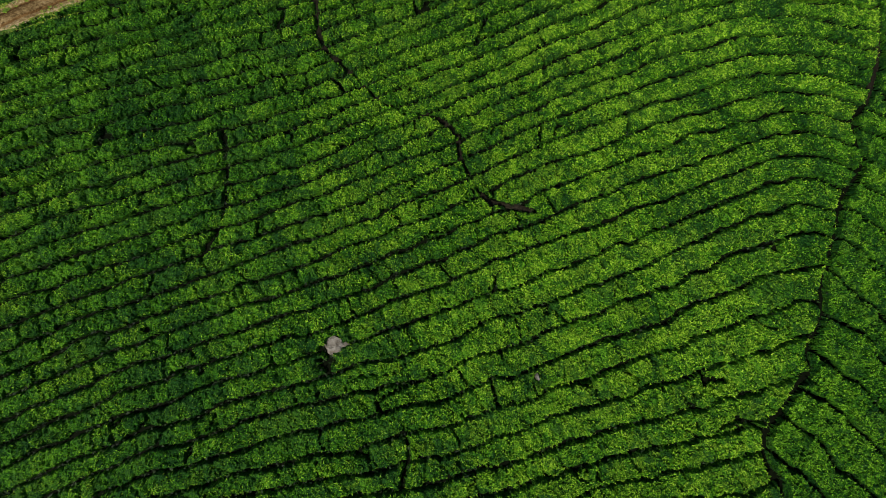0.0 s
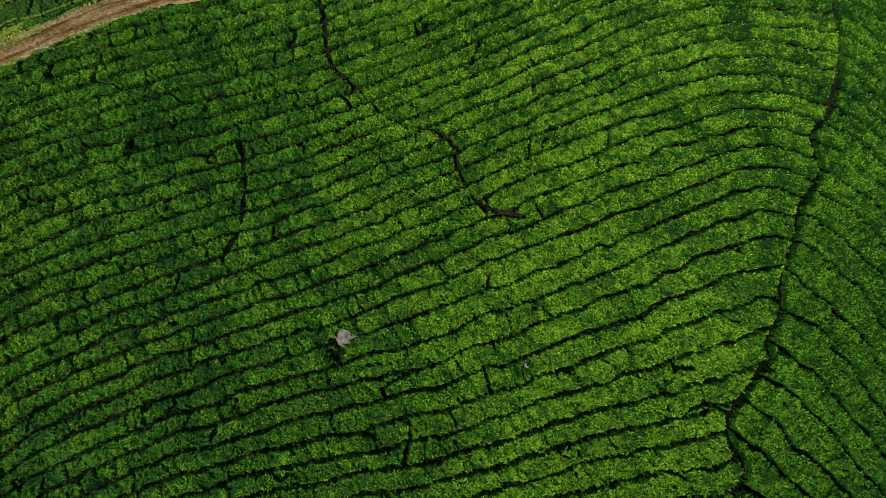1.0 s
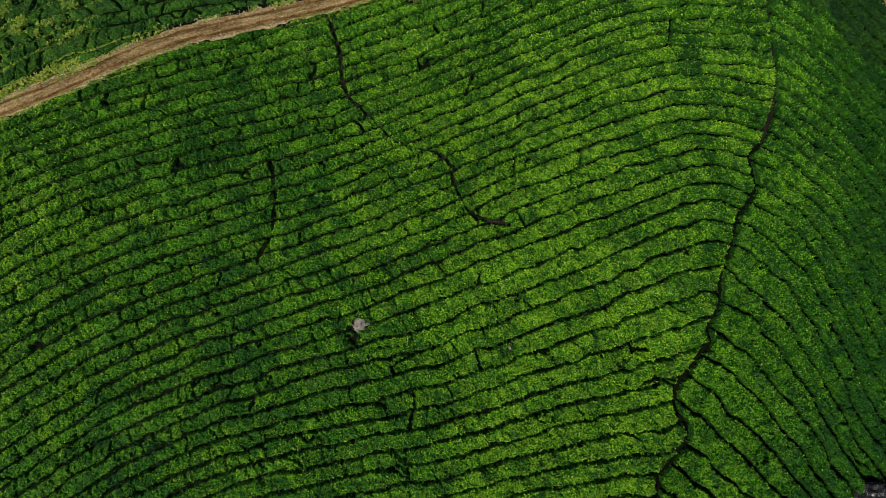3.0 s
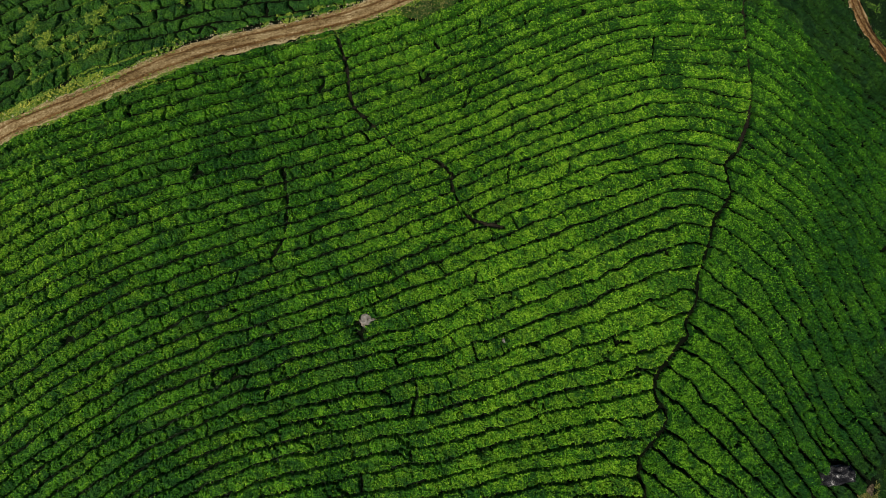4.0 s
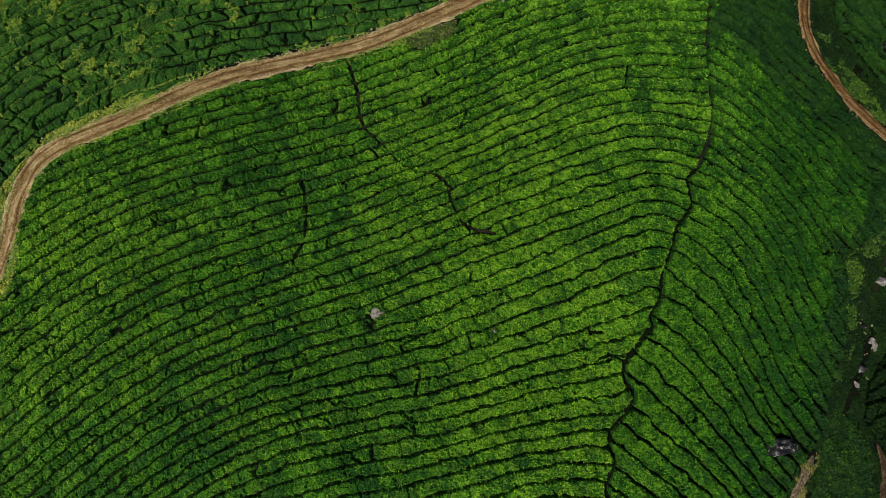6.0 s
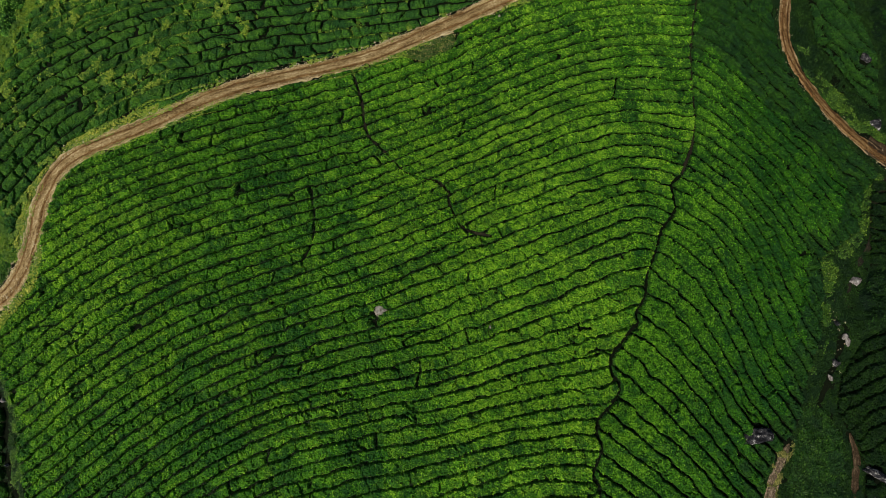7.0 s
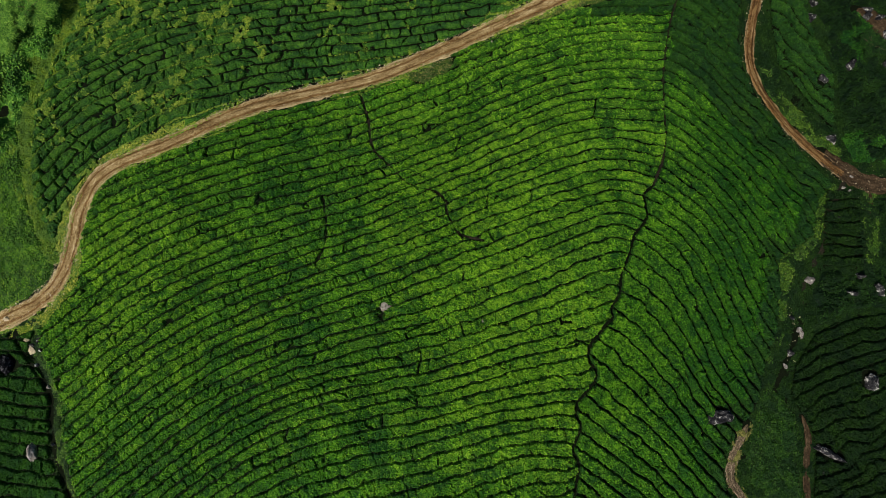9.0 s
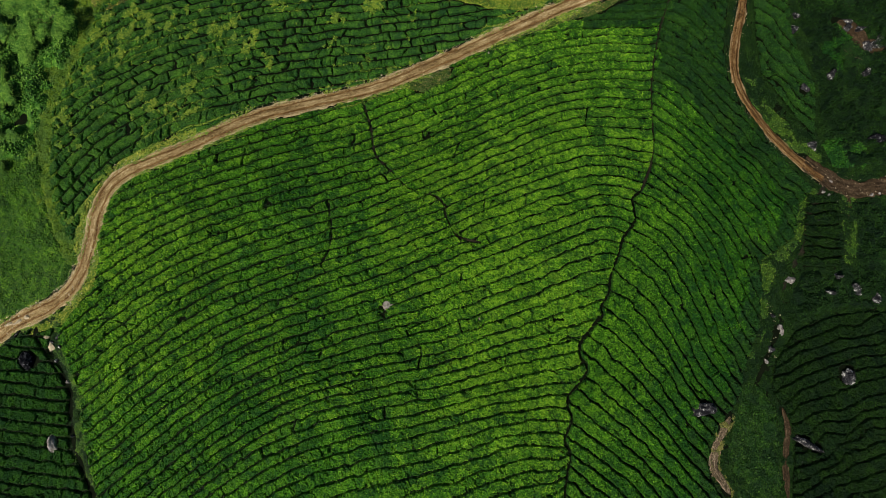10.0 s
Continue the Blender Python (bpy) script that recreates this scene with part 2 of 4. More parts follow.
# ---- terrain ----
LIE = [6.39, 6.53, 6.87, 7.55, 9.06, 11.83, 15.37, 18.57, 8.58, 8.31, 8.13, 7.5, 6.83, 7.03, 9.43, 11.58, 10.99, 10.22, 9.79, 8.55, 6.01, 1.8, 2.75, 3.99, 13.82, 12.2, 11.56, 10.88, 7.0, -1.96, -3.38, -3.63, 17.07, 14.61, 12.46, 8.46, 2.17, -6.96, -9.41, -10.62, 19.16, 14.94, 9.47, 7.34, 1.86, -7.49, -12.41, -15.45, 19.05, 13.73, 6.19, 3.7, -0.9, -9.88, -14.72, -17.96, 16.93, 12.19, 7.44, 2.43, -6.24, -14.65, -16.1, -17.77, 14.66, 11.18, 8.71, 6.03, -0.13, -7.07, -10.64, -13.88, 13.3, 11.64, 10.88, 9.87, 6.29, 0.99, -3.83, -8.49]


def powers(x, y, n):
    u, v = x / 50, y / 50
    return [u ** i * v ** j for i in range(n + 1) for j in range(n + 1 - i)]


def soft_clip(a, limit, slack=12.0):
    """The value itself up to the limit, levelling off past it."""
    over = np.maximum(np.abs(a) - limit, 0)
    return np.sign(a) * (np.minimum(np.abs(a), limit) + slack * np.tanh(over / slack))


def bend(t):
    """The four weights of a cubic spline between two knots."""
    return (1 - t) ** 3 / 6, (3 * t ** 3 - 6 * t ** 2 + 4) / 6, (-3 * t ** 3 + 3 * t ** 2 + 3 * t + 1) / 6, t ** 3 / 6


def lie(x, y):
    """Height of the hillside: a nose of land that falls to the north, with its spine to the east; ten by eight knots and the spine."""
    x, y = soft_clip(np.asarray(x, float), 74, 8.0), soft_clip(np.asarray(y, float), 46, 6.0)
    sheet = np.array(LIE).reshape(10, 8)
    a, b = np.clip((x + 84) / 24, 0, 6.999), np.clip((y + 54) / 21.6, 0, 4.999)
    i, j = np.floor(a).astype(int), np.floor(b).astype(int)
    wa, wb = bend(a - i), bend(b - j)
    r = (x - (24.76 + 0.2953 * y - 0.0001972 * y * y)) / 50
    spine = np.sqrt(r * r + 0.0144)
    return sum(wa[p] * wb[q] * sheet[i + p, j + q] for p in range(4) for q in range(4)) + spine * (-9.543 + -2.319 * y / 50)


def value_noise(x, y, size, seed):
    """Smooth noise from -1 to 1, one swell about every `size` metres."""
    lattice = np.random.RandomState(seed).uniform(-1, 1, (128, 128))
    u, v = np.asarray(x) / size, np.asarray(y) / size
    i, j = np.floor(u).astype(int), np.floor(v).astype(int)
    a, b = u - i, v - j
    a, b = a * a * (3 - 2 * a), b * b * (3 - 2 * b)
    at = lambda p, q: lattice[p % 128, q % 128]
    return (at(i, j) * (1 - a) + at(i + 1, j) * a) * (1 - b) + (at(i, j + 1) * (1 - a) + at(i + 1, j + 1) * a) * b


def along(line, step):
    """A smooth curve through the corners of a line, cut into even steps."""
    p = np.array(line, float)
    pad = np.vstack([2 * p[0] - p[1], p, 2 * p[-1] - p[-2]])
    out = []
    for k in range(1, len(pad) - 2):
        t = np.linspace(0, 1, 12, endpoint=False)[:, None]
        a, b, c, d = pad[k - 1:k + 3]
        out.append(0.5 * (2 * b + (c - a) * t + (2 * a - 5 * b + 4 * c - d) * t ** 2 + (3 * b - a - 3 * c + d) * t ** 3))
    out = np.vstack(out + [p[-1:]])
    s = np.r_[0, np.cumsum(np.hypot(*np.diff(out, axis=0).T))]
    want = np.linspace(0, s[-1], max(2, int(s[-1] / step) + 1))
    return np.column_stack([np.interp(want, s, out[:, 0]), np.interp(want, s, out[:, 1])])


def distance(x, y, line):
    """Distance in the plan from points to a line of corners."""
    best = np.full(np.shape(x), 1e9)
    for (ax, ay), (bx, by) in zip(line[:-1], line[1:]):
        lx, ly = bx - ax, by - ay
        t = np.clip(((x - ax) * lx + (y - ay) * ly) / max(lx * lx + ly * ly, 1e-9), 0, 1)
        best = np.minimum(best, (x - ax - t * lx) ** 2 + (y - ay - t * ly) ** 2)
    return np.sqrt(best)


def inside(x, y, ring):
    """Whether points of the plan lie within a ring of corners."""
    odd = np.zeros(np.shape(x), bool)
    for (ax, ay), (bx, by) in zip(ring, [*ring[1:], ring[0]]):
        if ay != by:
            odd ^= ((ay > y) != (by > y)) & (x < (bx - ax) * (y - ay) / (by - ay) + ax)
    return odd


def link_mesh(name, verts, faces, material, parent=None, smooth=False):
    """One mesh object from arrays of corners and of faces with equal corner counts."""
    verts, faces = np.asarray(verts, np.float32), np.asarray(faces, np.int32)
    me = bpy.data.meshes.new(name)
    n, k = faces.shape
    me.vertices.add(len(verts))
    me.vertices.foreach_set("co", verts.ravel())
    me.loops.add(n * k)
    me.loops.foreach_set("vertex_index", faces.ravel())
    me.polygons.add(n)
    me.polygons.foreach_set("loop_start", np.arange(0, n * k, k, dtype=np.int32))
    me.update(calc_edges=True)
    me.polygons.foreach_set("use_smooth", np.full(n, smooth))
    me.materials.append(material)
    ob = new(name, me)
    ob.parent = parent
    return ob


# ---- the plan ----
SPINE_PATH = [(37.2, 45.3), (36.7, 41.3), (34.5, 35.3), (32.4, 26.6), (31.6, 17.4), (31.3, 15.5), (30.6, 13.2), (29.7, 11.4), (28.9, 9.9), (27.5, 8.7), (27.7, 6.9), (27.6, 5.5), (26.5, 4.1), (25.8, 3.3), (25.3, 1.9), (24.7, 0.4), (23.9, -1.4), (23.5, -2.6), (23.4, -3.5), (23.1, -4.6), (22.4, -5.6), (22.0, -6.1), (22.2, -6.9), (22.2, -7.5), (21.5, -7.9), (20.9, -8.5), (19.8, -9.9), (19.1, -10.6), (18.9, -11.7), (19.0, -12.8), (19.7, -13.6), (19.8, -14.5), (18.9, -15.8), (17.2, -17.6), (17.0, -19.0), (17.6, -20.3), (16.9, -22.1), (16.5, -23.1), (17.2, -24.6), (17.2, -25.6), (16.8, -27.0), (16.4, -29.4), (16.0, -34.0), (15.5, -39.3)]
WEST_CUT = [(-16.3, 9.4), (-15.5, 6.2), (-15.2, 4.1), (-15.3, 1.7), (-16.1, 0.1)]
FOOTPATH = [(-11.9, 25.1), (-10.4, 20.9), (-9.9, 18.3), (-9.3, 15.7), (-8, 14.3), (-6.2, 12.5), (-4.6, 10.8), (-2.8, 9.9), (-0.7, 9.4), (0.9, 8.1), (1.3, 6.1), (2.8, 3.4), (4.4, 2.9), (6, 2.5)]
NORTH_ROAD = [(47.7, 48), (31.2, 43.8), (23.1, 41.5), (14, 37.6), (6.7, 34.3), (-1.3, 30.7), (-10.3, 27), (-21, 24.4), (-29.7, 21.9), (-39, 17.3), (-48.8, 12.9), (-51.7, 7.7), (-52.2, 2.5), (-53.3, -2.5), (-56.6, -6.3), (-63, -9.4), (-69.6, -13.3), (-90, -22)]
EAST_ROAD = [(51, 60), (50.6, 47.4), (49.7, 40.6), (47.9, 34.6), (47.3, 29.7), (48.7, 24.9), (52.9, 19), (58, 14.2), (63.2, 11.4), (76.9, 12), (90, 12)]
WEST_EDGE = [(-56.4, -8.2), (-55.0, -12.0), (-52.4, -16.4), (-50.6, -19.3), (-50.2, -23.1), (-48.9, -26.9), (-46.6, -32.8), (-44.8, -41)]
EAST_EDGE = [(47.7, 47.1), (46.8, 40.3), (45.5, 34.3), (45.7, 29), (47.5, 23.9), (51.3, 18.5), (55.8, 13.1), (57.9, 10.9), (55, 8.2), (53.4, 3.4), (47.1, 0), (46.9, -3.3), (45.4, -9.6), (43.1, -14.1), (42, -17.8), (40.6, -20.0), (38.1, -22.7), (36.6, -25.5), (36.4, -28.7), (38, -31.8), (39.5, -39.9)]
BEYOND_ROAD = [(51.9, 47.6), (51.9, 36.9), (52.1, 30.1), (56.8, 23.5), (60, 18.8), (61.7, 28.7), (58.6, 37.5), (58.1, 48.1)]
GULLY_STRIP = [(56.6, 10), (62, 10), (61.9, 5.2), (60.7, -0.9), (53.9, -1.3), (54.7, 2.5)]
SOUTHEAST = [(47.6, -14.3), (51.3, -10.0), (54.9, -8.7), (60.2, -7.9), (66.3, -7.4), (82, -6), (82, -40), (47.5, -39.9), (48.3, -32.4), (49.6, -24.3), (48.8, -21.6), (46.6, -18.1)]
UPPER_WEST = [(-52.2, 49.7), (-56.8, 43.8), (-58.1, 37.7), (-60.7, 30.7), (-62.5, 23.8), (-61.3, 14.2), (-59.7, 8.7), (-55.6, 2.6), (-54.1, -0.9)]
SOUTHWEST = [(-80, -21.0), (-70, -16.0), (-63, -11.8), (-57.8, -8.8), (-56.4, -9.6), (-56.9, -13.4), (-54.2, -15.9), (-52.4, -19.3), (-52.2, -22.8), (-51.9, -26.2), (-50.2, -28.8), (-47.9, -31.5), (-46.0, -41), (-80, -40)]
MATURE_EDGE = [(22.8, 36.6), (28.8, 36.4), (34.4, 36.8), (33.6, 31.3), (32.7, 26.8), (37.7, 24.8), (40.6, 22.0), (42.7, 19.3), (47.1, 15.4), (51.4, 11.2), (54.0, 8.0)]

DITCH = [(-60.4, -8.4), (-59.2, -11.3), (-57.5, -13.2), (-55.3, -15.5), (-53.7, -17.1), (-52.4, -19.3), (-52.2, -22.1), (-51.4, -24.7), (-50.8, -26.9), (-49.1, -29.8), (-47.5, -32.7), (-45.5, -40)]
GULLY_HOLE = [(48.6, -9.6), (47.2, -12.6), (45.6, -15.0), (44.6, -17.2), (45.6, -19.0)]

# grass along the road
ROAD_VERGE = [(-38, 20.4), (-43, 18.4), (-49.8, 15.3), (-53.9, 9.5), (-54.8, 4.5), (-54.9, 1), (-53.4, 1.2), (-53.2, 4.5), (-52.4, 8.6), (-49.0, 13.6), (-43, 16.2), (-38, 18.6)]
DRY_VERGE = [(9.4, 35.0), (16.6, 38.2), (22.9, 40.8), (28.0, 42.4), (33.0, 43.6), (33.5, 42.2), (29.0, 40.8), (25.4, 38.8), (20.1, 37.4), (15.7, 35.9), (10.3, 34.0)]
TRAMPLED = [(-7.6, 27.7), (-4.9, 28.8), (-0.4, 29.9), (2.3, 30.3), (1.4, 27.8), (-2.2, 26.0), (-4.4, 26.6)]
MEADOW = [(-4, 44.8), (3, 42.2), (7.9, 40.7), (12.9, 40), (16.9, 40.8), (21.9, 45), (22, 60), (-4, 60)]
LOWER_VERGE = [(-51.0, 1.5), (-51.6, -2.8), (-55.4, -7.6), (-60, -9.9), (-60.6, -11.4), (-55.0, -9.5), (-50.5, -3.6), (-50.2, 1.0)]

# short gaps that run across the rows
CROSS_CUTS = [[(15.9, -10.8), (16.7, -10.2), (17.5, -10.0), (18.4, -10.4), (19.1, -10.8)], [(31.7, -10.7), (31.2, -12.9), (31.9, -15.2), (32.6, -17.5), (33.2, -18.6)], [(-50.5, -8.9), (-48.2, -8.4), (-46.9, -8.3), (-45.0, -9.0), (-42.1, -9.3)], [(-13.2, -22.0), (-13.5, -23.3), (-14.0, -24.8)], [(-2.4, -10.5), (-2.0, -12.4), (-2.6, -14.5)], [(-2.8, -16.3), (-2.5, -17.9)], [(-6.9, -19.4), (-6.8, -20.7)], [(-10.0, -19.2), (-9.3, -20.4)], [(-29.3, 16.9), (-29.5, 15.5), (-29.6, 13.7)], [(22.5, 23.2), (21.7, 19.6), (22.7, 18.2)], [(3.2, 17.3), (2.6, 15.5)], [(-21.8, 10.9), (-21.9, 9.0)]]

# places kept clear of tea round boulders: x, y, radius
CLEARINGS = [(-3.3, 27.7, 0.9), (-6.9, -6.1, 0.5), (-7.6, -6.4, 0.26), (36.3, -20.0, 1.15), (58.5, -16.1, 1.3), (51.2, -25.2, 0.9), (49.9, -24.8, 0.8), (52.7, -26.0, 0.8), (-59.9, -14.6, 1.5), (-54.5, -25.9, 1.0), (59.5, 27.5, 0.8), (59.8, 18.2, 0.8), (70.6, 19.2, 1.0), (50.6, -3.0, 1.04), (-68.5, 34.5, 0.7)]

# row numbers over the plan, as smooth sheets: whole numbers are the gaps between hedges
WEST_ROWS = [73.6, 60.69, 47.96, 35.35, 23.05, 13.52, 5.17, -3.46, -12.47, 67.69, 55.02, 42.55, 33.33, 19.2, 12.19, 5.23, -4.73, -15.0, 61.22, 49.91, 35.01, 28.83, 22.46, 11.36, 3.57, -7.07, -17.3, 52.68, 44.35, 38.92, 27.01, 23.35, 12.03, 3.62, -7.47, -17.81, 47.79, 41.36, 37.33, 27.19, 20.08, 12.91, 3.41, -6.96, -16.04, 46.24, 41.11, 35.43, 24.08, 18.76, 8.99, 1.55, -4.45, -13.09, 42.5, 38.96, 33.23, 23.07, 12.51, 4.08, -3.01, -8.4, -14.54, 31.93, 25.12, 17.72, 14.16, 9.26, 0.84, -7.93, -13.9, -19.04, 17.22, 9.49, 2.17, -3.5, -7.38, -10.5, -15.44, -20.0, -24.17, 1.14, -6.37, -13.22, -18.62, -21.86, -23.43, -24.95, -26.97, -29.35]
EAST_ROWS = [48.47, 39.3, 30.95, 23.69, 15.78, 7.11, -2.01, -11.15, -20.19, 47.92, 36.56, 24.95, 17.66, 11.94, 4.66, -4.1, -12.64, -21.07, 46.56, 35.73, 23.93, 16.87, 11.59, 2.48, -5.62, -13.62, -21.89, 42.8, 32.83, 22.29, 15.58, 10.83, 1.02, -5.96, -14.44, -23.13, 37.1, 28.46, 20.45, 13.06, 8.34, -1.59, -9.33, -17.51, -25.25, 30.86, 23.25, 15.43, 6.01, 1.3, -6.21, -13.05, -20.2, -27.4, 23.5, 15.66, 7.43, -0.85, -6.27, -10.95, -17.05, -23.47, -29.96, 15.25, 7.84, 0.51, -6.25, -11.88, -16.79, -21.98, -27.47, -33.11, 6.83, 0.34, -5.96, -11.84, -17.22, -22.2, -27.03, -31.9, -36.83, -1.45, -7.0, -12.4, -17.61, -22.61, -27.4, -31.98, -36.43, -40.86]
UPPER_ROWS = [0.0, -15.4, -10.44, -0.78, 3.16, -1.1, 2.36, 0.05, 4.0, 5.13]


def row_number(coefs, n, x, y):
    return sum(c * p for c, p in zip(coefs, powers(x, y, n)))


def spline_rows(knots, x, y, side):
    """Row numbers from a smooth sheet of knots, ten by nine, closer together beside the spine (side: -1 west of it, 1 east)."""
    sheet = np.array(knots).reshape(10, 9)
    r = x - (24.76 + 0.2953 * y - 0.0001972 * y * y)
    a = np.clip(side * np.sign(r) * np.log(1 + np.abs(r) / 8) / 0.45 + 1, 0, 6.999)
    b = np.clip((y + 40) / 86 * 5.999, 0, 5.999)
    i, j = np.floor(a).astype(int), np.floor(b).astype(int)
    wa, wb = bend(a - i), bend(b - j)
    return sum(wa[p] * wb[q] * sheet[i + p, j + q] for p in range(4) for q in range(4))


# ---- ground ----
def build_ground():
    fine_x, fine_y = np.arange(-90, 90.1, 0.75), np.arange(-56, 60.1, 0.75)
    xs = np.r_[-2500, -900, -350, -160, -110, fine_x, 110, 160, 350, 900, 2500]
    ys = np.r_[-2500, -900, -350, -150, -80, fine_y, 80, 150, 350, 900, 2500]
    gx, gy = np.meshgrid(xs, ys)
    gz = lie(gx, gy) + 0.05 * value_noise(gx, gy, 1.5, 4)
    n, m = gx.shape
    i = (np.arange(n - 1)[:, None] * m + np.arange(m - 1)).ravel()
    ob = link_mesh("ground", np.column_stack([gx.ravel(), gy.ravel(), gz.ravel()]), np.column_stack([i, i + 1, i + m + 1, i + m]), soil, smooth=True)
    tagged(ob, "bare soil of a tea hillside, darkened for the shade between hedges", "ground", kind="structure")


build_ground()


def strip(name, line, half, material, lift, seed, step=0.22, across=25, taper=0.0, label=""):
    """A worn way draped over the ground, with uneven edges and two wheel ruts."""
    c = along(line, step)
    d = np.gradient(c, axis=0)
    d /= np.hypot(*d.T)[:, None]
    side = np.column_stack([-d[:, 1], d[:, 0]])
    w = np.linspace(-1, 1, across)
    s = np.arange(len(c)) * step
    hl = half * (1 + 0.2 * value_noise(s, 0 * s, 2.6, seed) + 0.14 * value_noise(s, 0 * s, 0.6, seed + 1))
    hr = half * (1 + 0.2 * value_noise(s, 0 * s + 9, 2.6, seed + 2) + 0.14 * value_noise(s, 0 * s + 9, 0.6, seed + 3))
    if taper:
        thin = np.sqrt(np.clip(np.minimum(s, s[-1] - s) / taper, 0.01, 1))
        hl, hr = hl * thin, hr * thin
    off = np.where(w > 0, hl[:, None], hr[:, None]) * w
    x, y = c[:, :1] + side[:, :1] * off, c[:, 1:] + side[:, 1:] * off
    rut = -0.10 * np.exp(-((np.abs(off + 0.12 * value_noise(s, 0 * s, 6.0, seed + 7)[:, None]) - 0.68) / 0.17) ** 2) + 0.035 * value_noise(x, y, 0.5, seed + 5) + 0.03 * value_noise(x, y, 0.22, seed + 6)
    z = lie(x, y) + lift + np.where(np.abs(w) > 0.99, -0.3, rut)
    n, m = x.shape
    i = (np.arange(n - 1)[:, None] * m + np.arange(m - 1)).ravel()
    f = np.column_stack([i, i + m, i + m + 1, i + 1])
    ob = link_mesh(name, np.column_stack([x.ravel(), y.ravel(), z.ravel()]), f, material, smooth=True)
    uv = ob.data.uv_layers.new(name="way")
    flat = np.column_stack([(off / half).ravel(), np.repeat(s, m)])
    uv.data.foreach_set("uv", flat[f.ravel()].astype(np.float32).ravel())
    return tagged(ob, label, "road", kind="structure")


strip("road", NORTH_ROAD, 1.35, track, 0.2, 20, label="rutted red-brown dirt road across the hillside")
SOUTH_PATH = [(40.2, -21.4), (38.7, -23.7), (37.6, -25.9), (37.4, -28.0), (38.3, -29.6), (39.4, -31.4)]
GULLY_PATH = [(48.2, -20.6), (48.7, -23.5), (48.2, -25.9), (47.9, -28.6), (47.8, -33)]
GULLY_BED = [(61.9, 14.2), (59.2, 10), (56.3, 6.4), (54.8, 1.7), (51.1, -2.5), (49.4, -7.6)]
strip("footpath", SOUTH_PATH, 0.85, dry_track, 0.12, 40, taper=3.5, label="worn patch of pale brown path")
strip("footpath", GULLY_PATH, 0.5, trodden, 0.12, 50, taper=3.0, label="narrow bare path beside the lower hedges")
strip("footpath", GULLY_BED, 0.4, mud, 0.1, 60, label="dark muddy bed of a dry gully")
RUBBLE = [(67.0, 39.8), (69.8, 37.8), (71.5, 35.4), (74.5, 35.6)]
strip("footpath", RUBBLE, 1.5, trodden, 0.3, 87, taper=2.0, label="bare brown rubble slope between dark bushes")
JUNCTION = [(57.5, 15.3), (60.5, 13.2), (63.2, 11.3), (66.5, 10.9), (71, 11.6), (90, 12)]
strip("footpath", [(63.2, 12.2), (63.6, 9.6), (63.4, 7.0), (63.2, 5.4)], 0.8, trodden, 0.14, 85, label="muddy end of a path at the junction")
strip("footpath", JUNCTION, 1.5, trodden, 0.17, 80, label="muddy brown patch of ground at the junction")
strip("footpath", SPINE_PATH[:9], 0.2, mud, 0.08, 75, label="thin worn path of grey-brown soil between hedges")
strip("footpath", FOOTPATH, 0.2, mud, 0.1, 70, label="thin brown footpath worn between tea hedges")
strip("road", [*EAST_ROAD[:8], (60.2, 12.6)], 0.85, east_track, 0.2, 30, label="narrow brown dirt track beside the tea")

# ---- tea hedges ----
def lit_growth(x, y):
    """How thickly young shoots stand: placed to imitate sunlit and cloud-shaded parts of the slope, with random
    patches.
    """
    east = np.exp(-((x - 8) / 14) ** 2)
    west = np.exp(-((x + 44) / 10) ** 2 - ((y + 1) / 16) ** 2)
    crown = 0.75 * np.exp(-((x - 8) / 11) ** 2 - ((y - 6) / 10) ** 2) + 0.75 * np.exp(-((x - 14) / 11) ** 2 - ((y + 16) / 9) ** 2)
    crown = crown + 0.3 * np.exp(-((x - 22) / 12) ** 2 - ((y - 26) / 10) ** 2) - 0.14 * np.clip((-6 - x) / 10, 0, 1) * np.clip((y - 3) / 8, 0, 1)
    crown = crown - 0.3 * np.clip((-23 - y) / 8, 0, 1) * np.clip((4 - x) / 10, 0, 1)
    return np.clip(0.25 + crown + 0.32 * east + 0.95 * west - 0.35 * np.exp(-((x + 28) / 14) ** 2 - ((y + 20) / 10) ** 2) - 0.3 * np.exp(-((x + 22) / 10) ** 2 - ((y - 9) / 9) ** 2) + 0.4 * value_noise(x, y, 6.0, 70) * value_noise(x, y, 17.0, 72) + 0.32 * value_noise(x, y, 1.7, 71), 0.05, 1.3)


def leaf_triangles(base, rng, leaf):
    """One leaf at each place, turned and tilted at random."""
    k = len(base)
    turn, size = rng.uniform(0, 2 * np.pi, k), leaf * rng.uniform(0.6, 1.3, k)
    rise = size * rng.uniform(-0.1, 0.7, k)
    ahead = np.column_stack([np.cos(turn), np.sin(turn), 0 * turn])
    sidew = np.column_stack([-np.sin(turn), np.cos(turn), 0 * turn])
    up = np.array([0, 0, 1.0])
    return np.stack([base + sidew * (size * 0.35)[:, None] + up * 0.03, base - sidew * (size * 0.35)[:, None] + up * 0.03, base + ahead * size[:, None] + up * rise[:, None]], 1).reshape(-1, 3)


CELL = 0.13


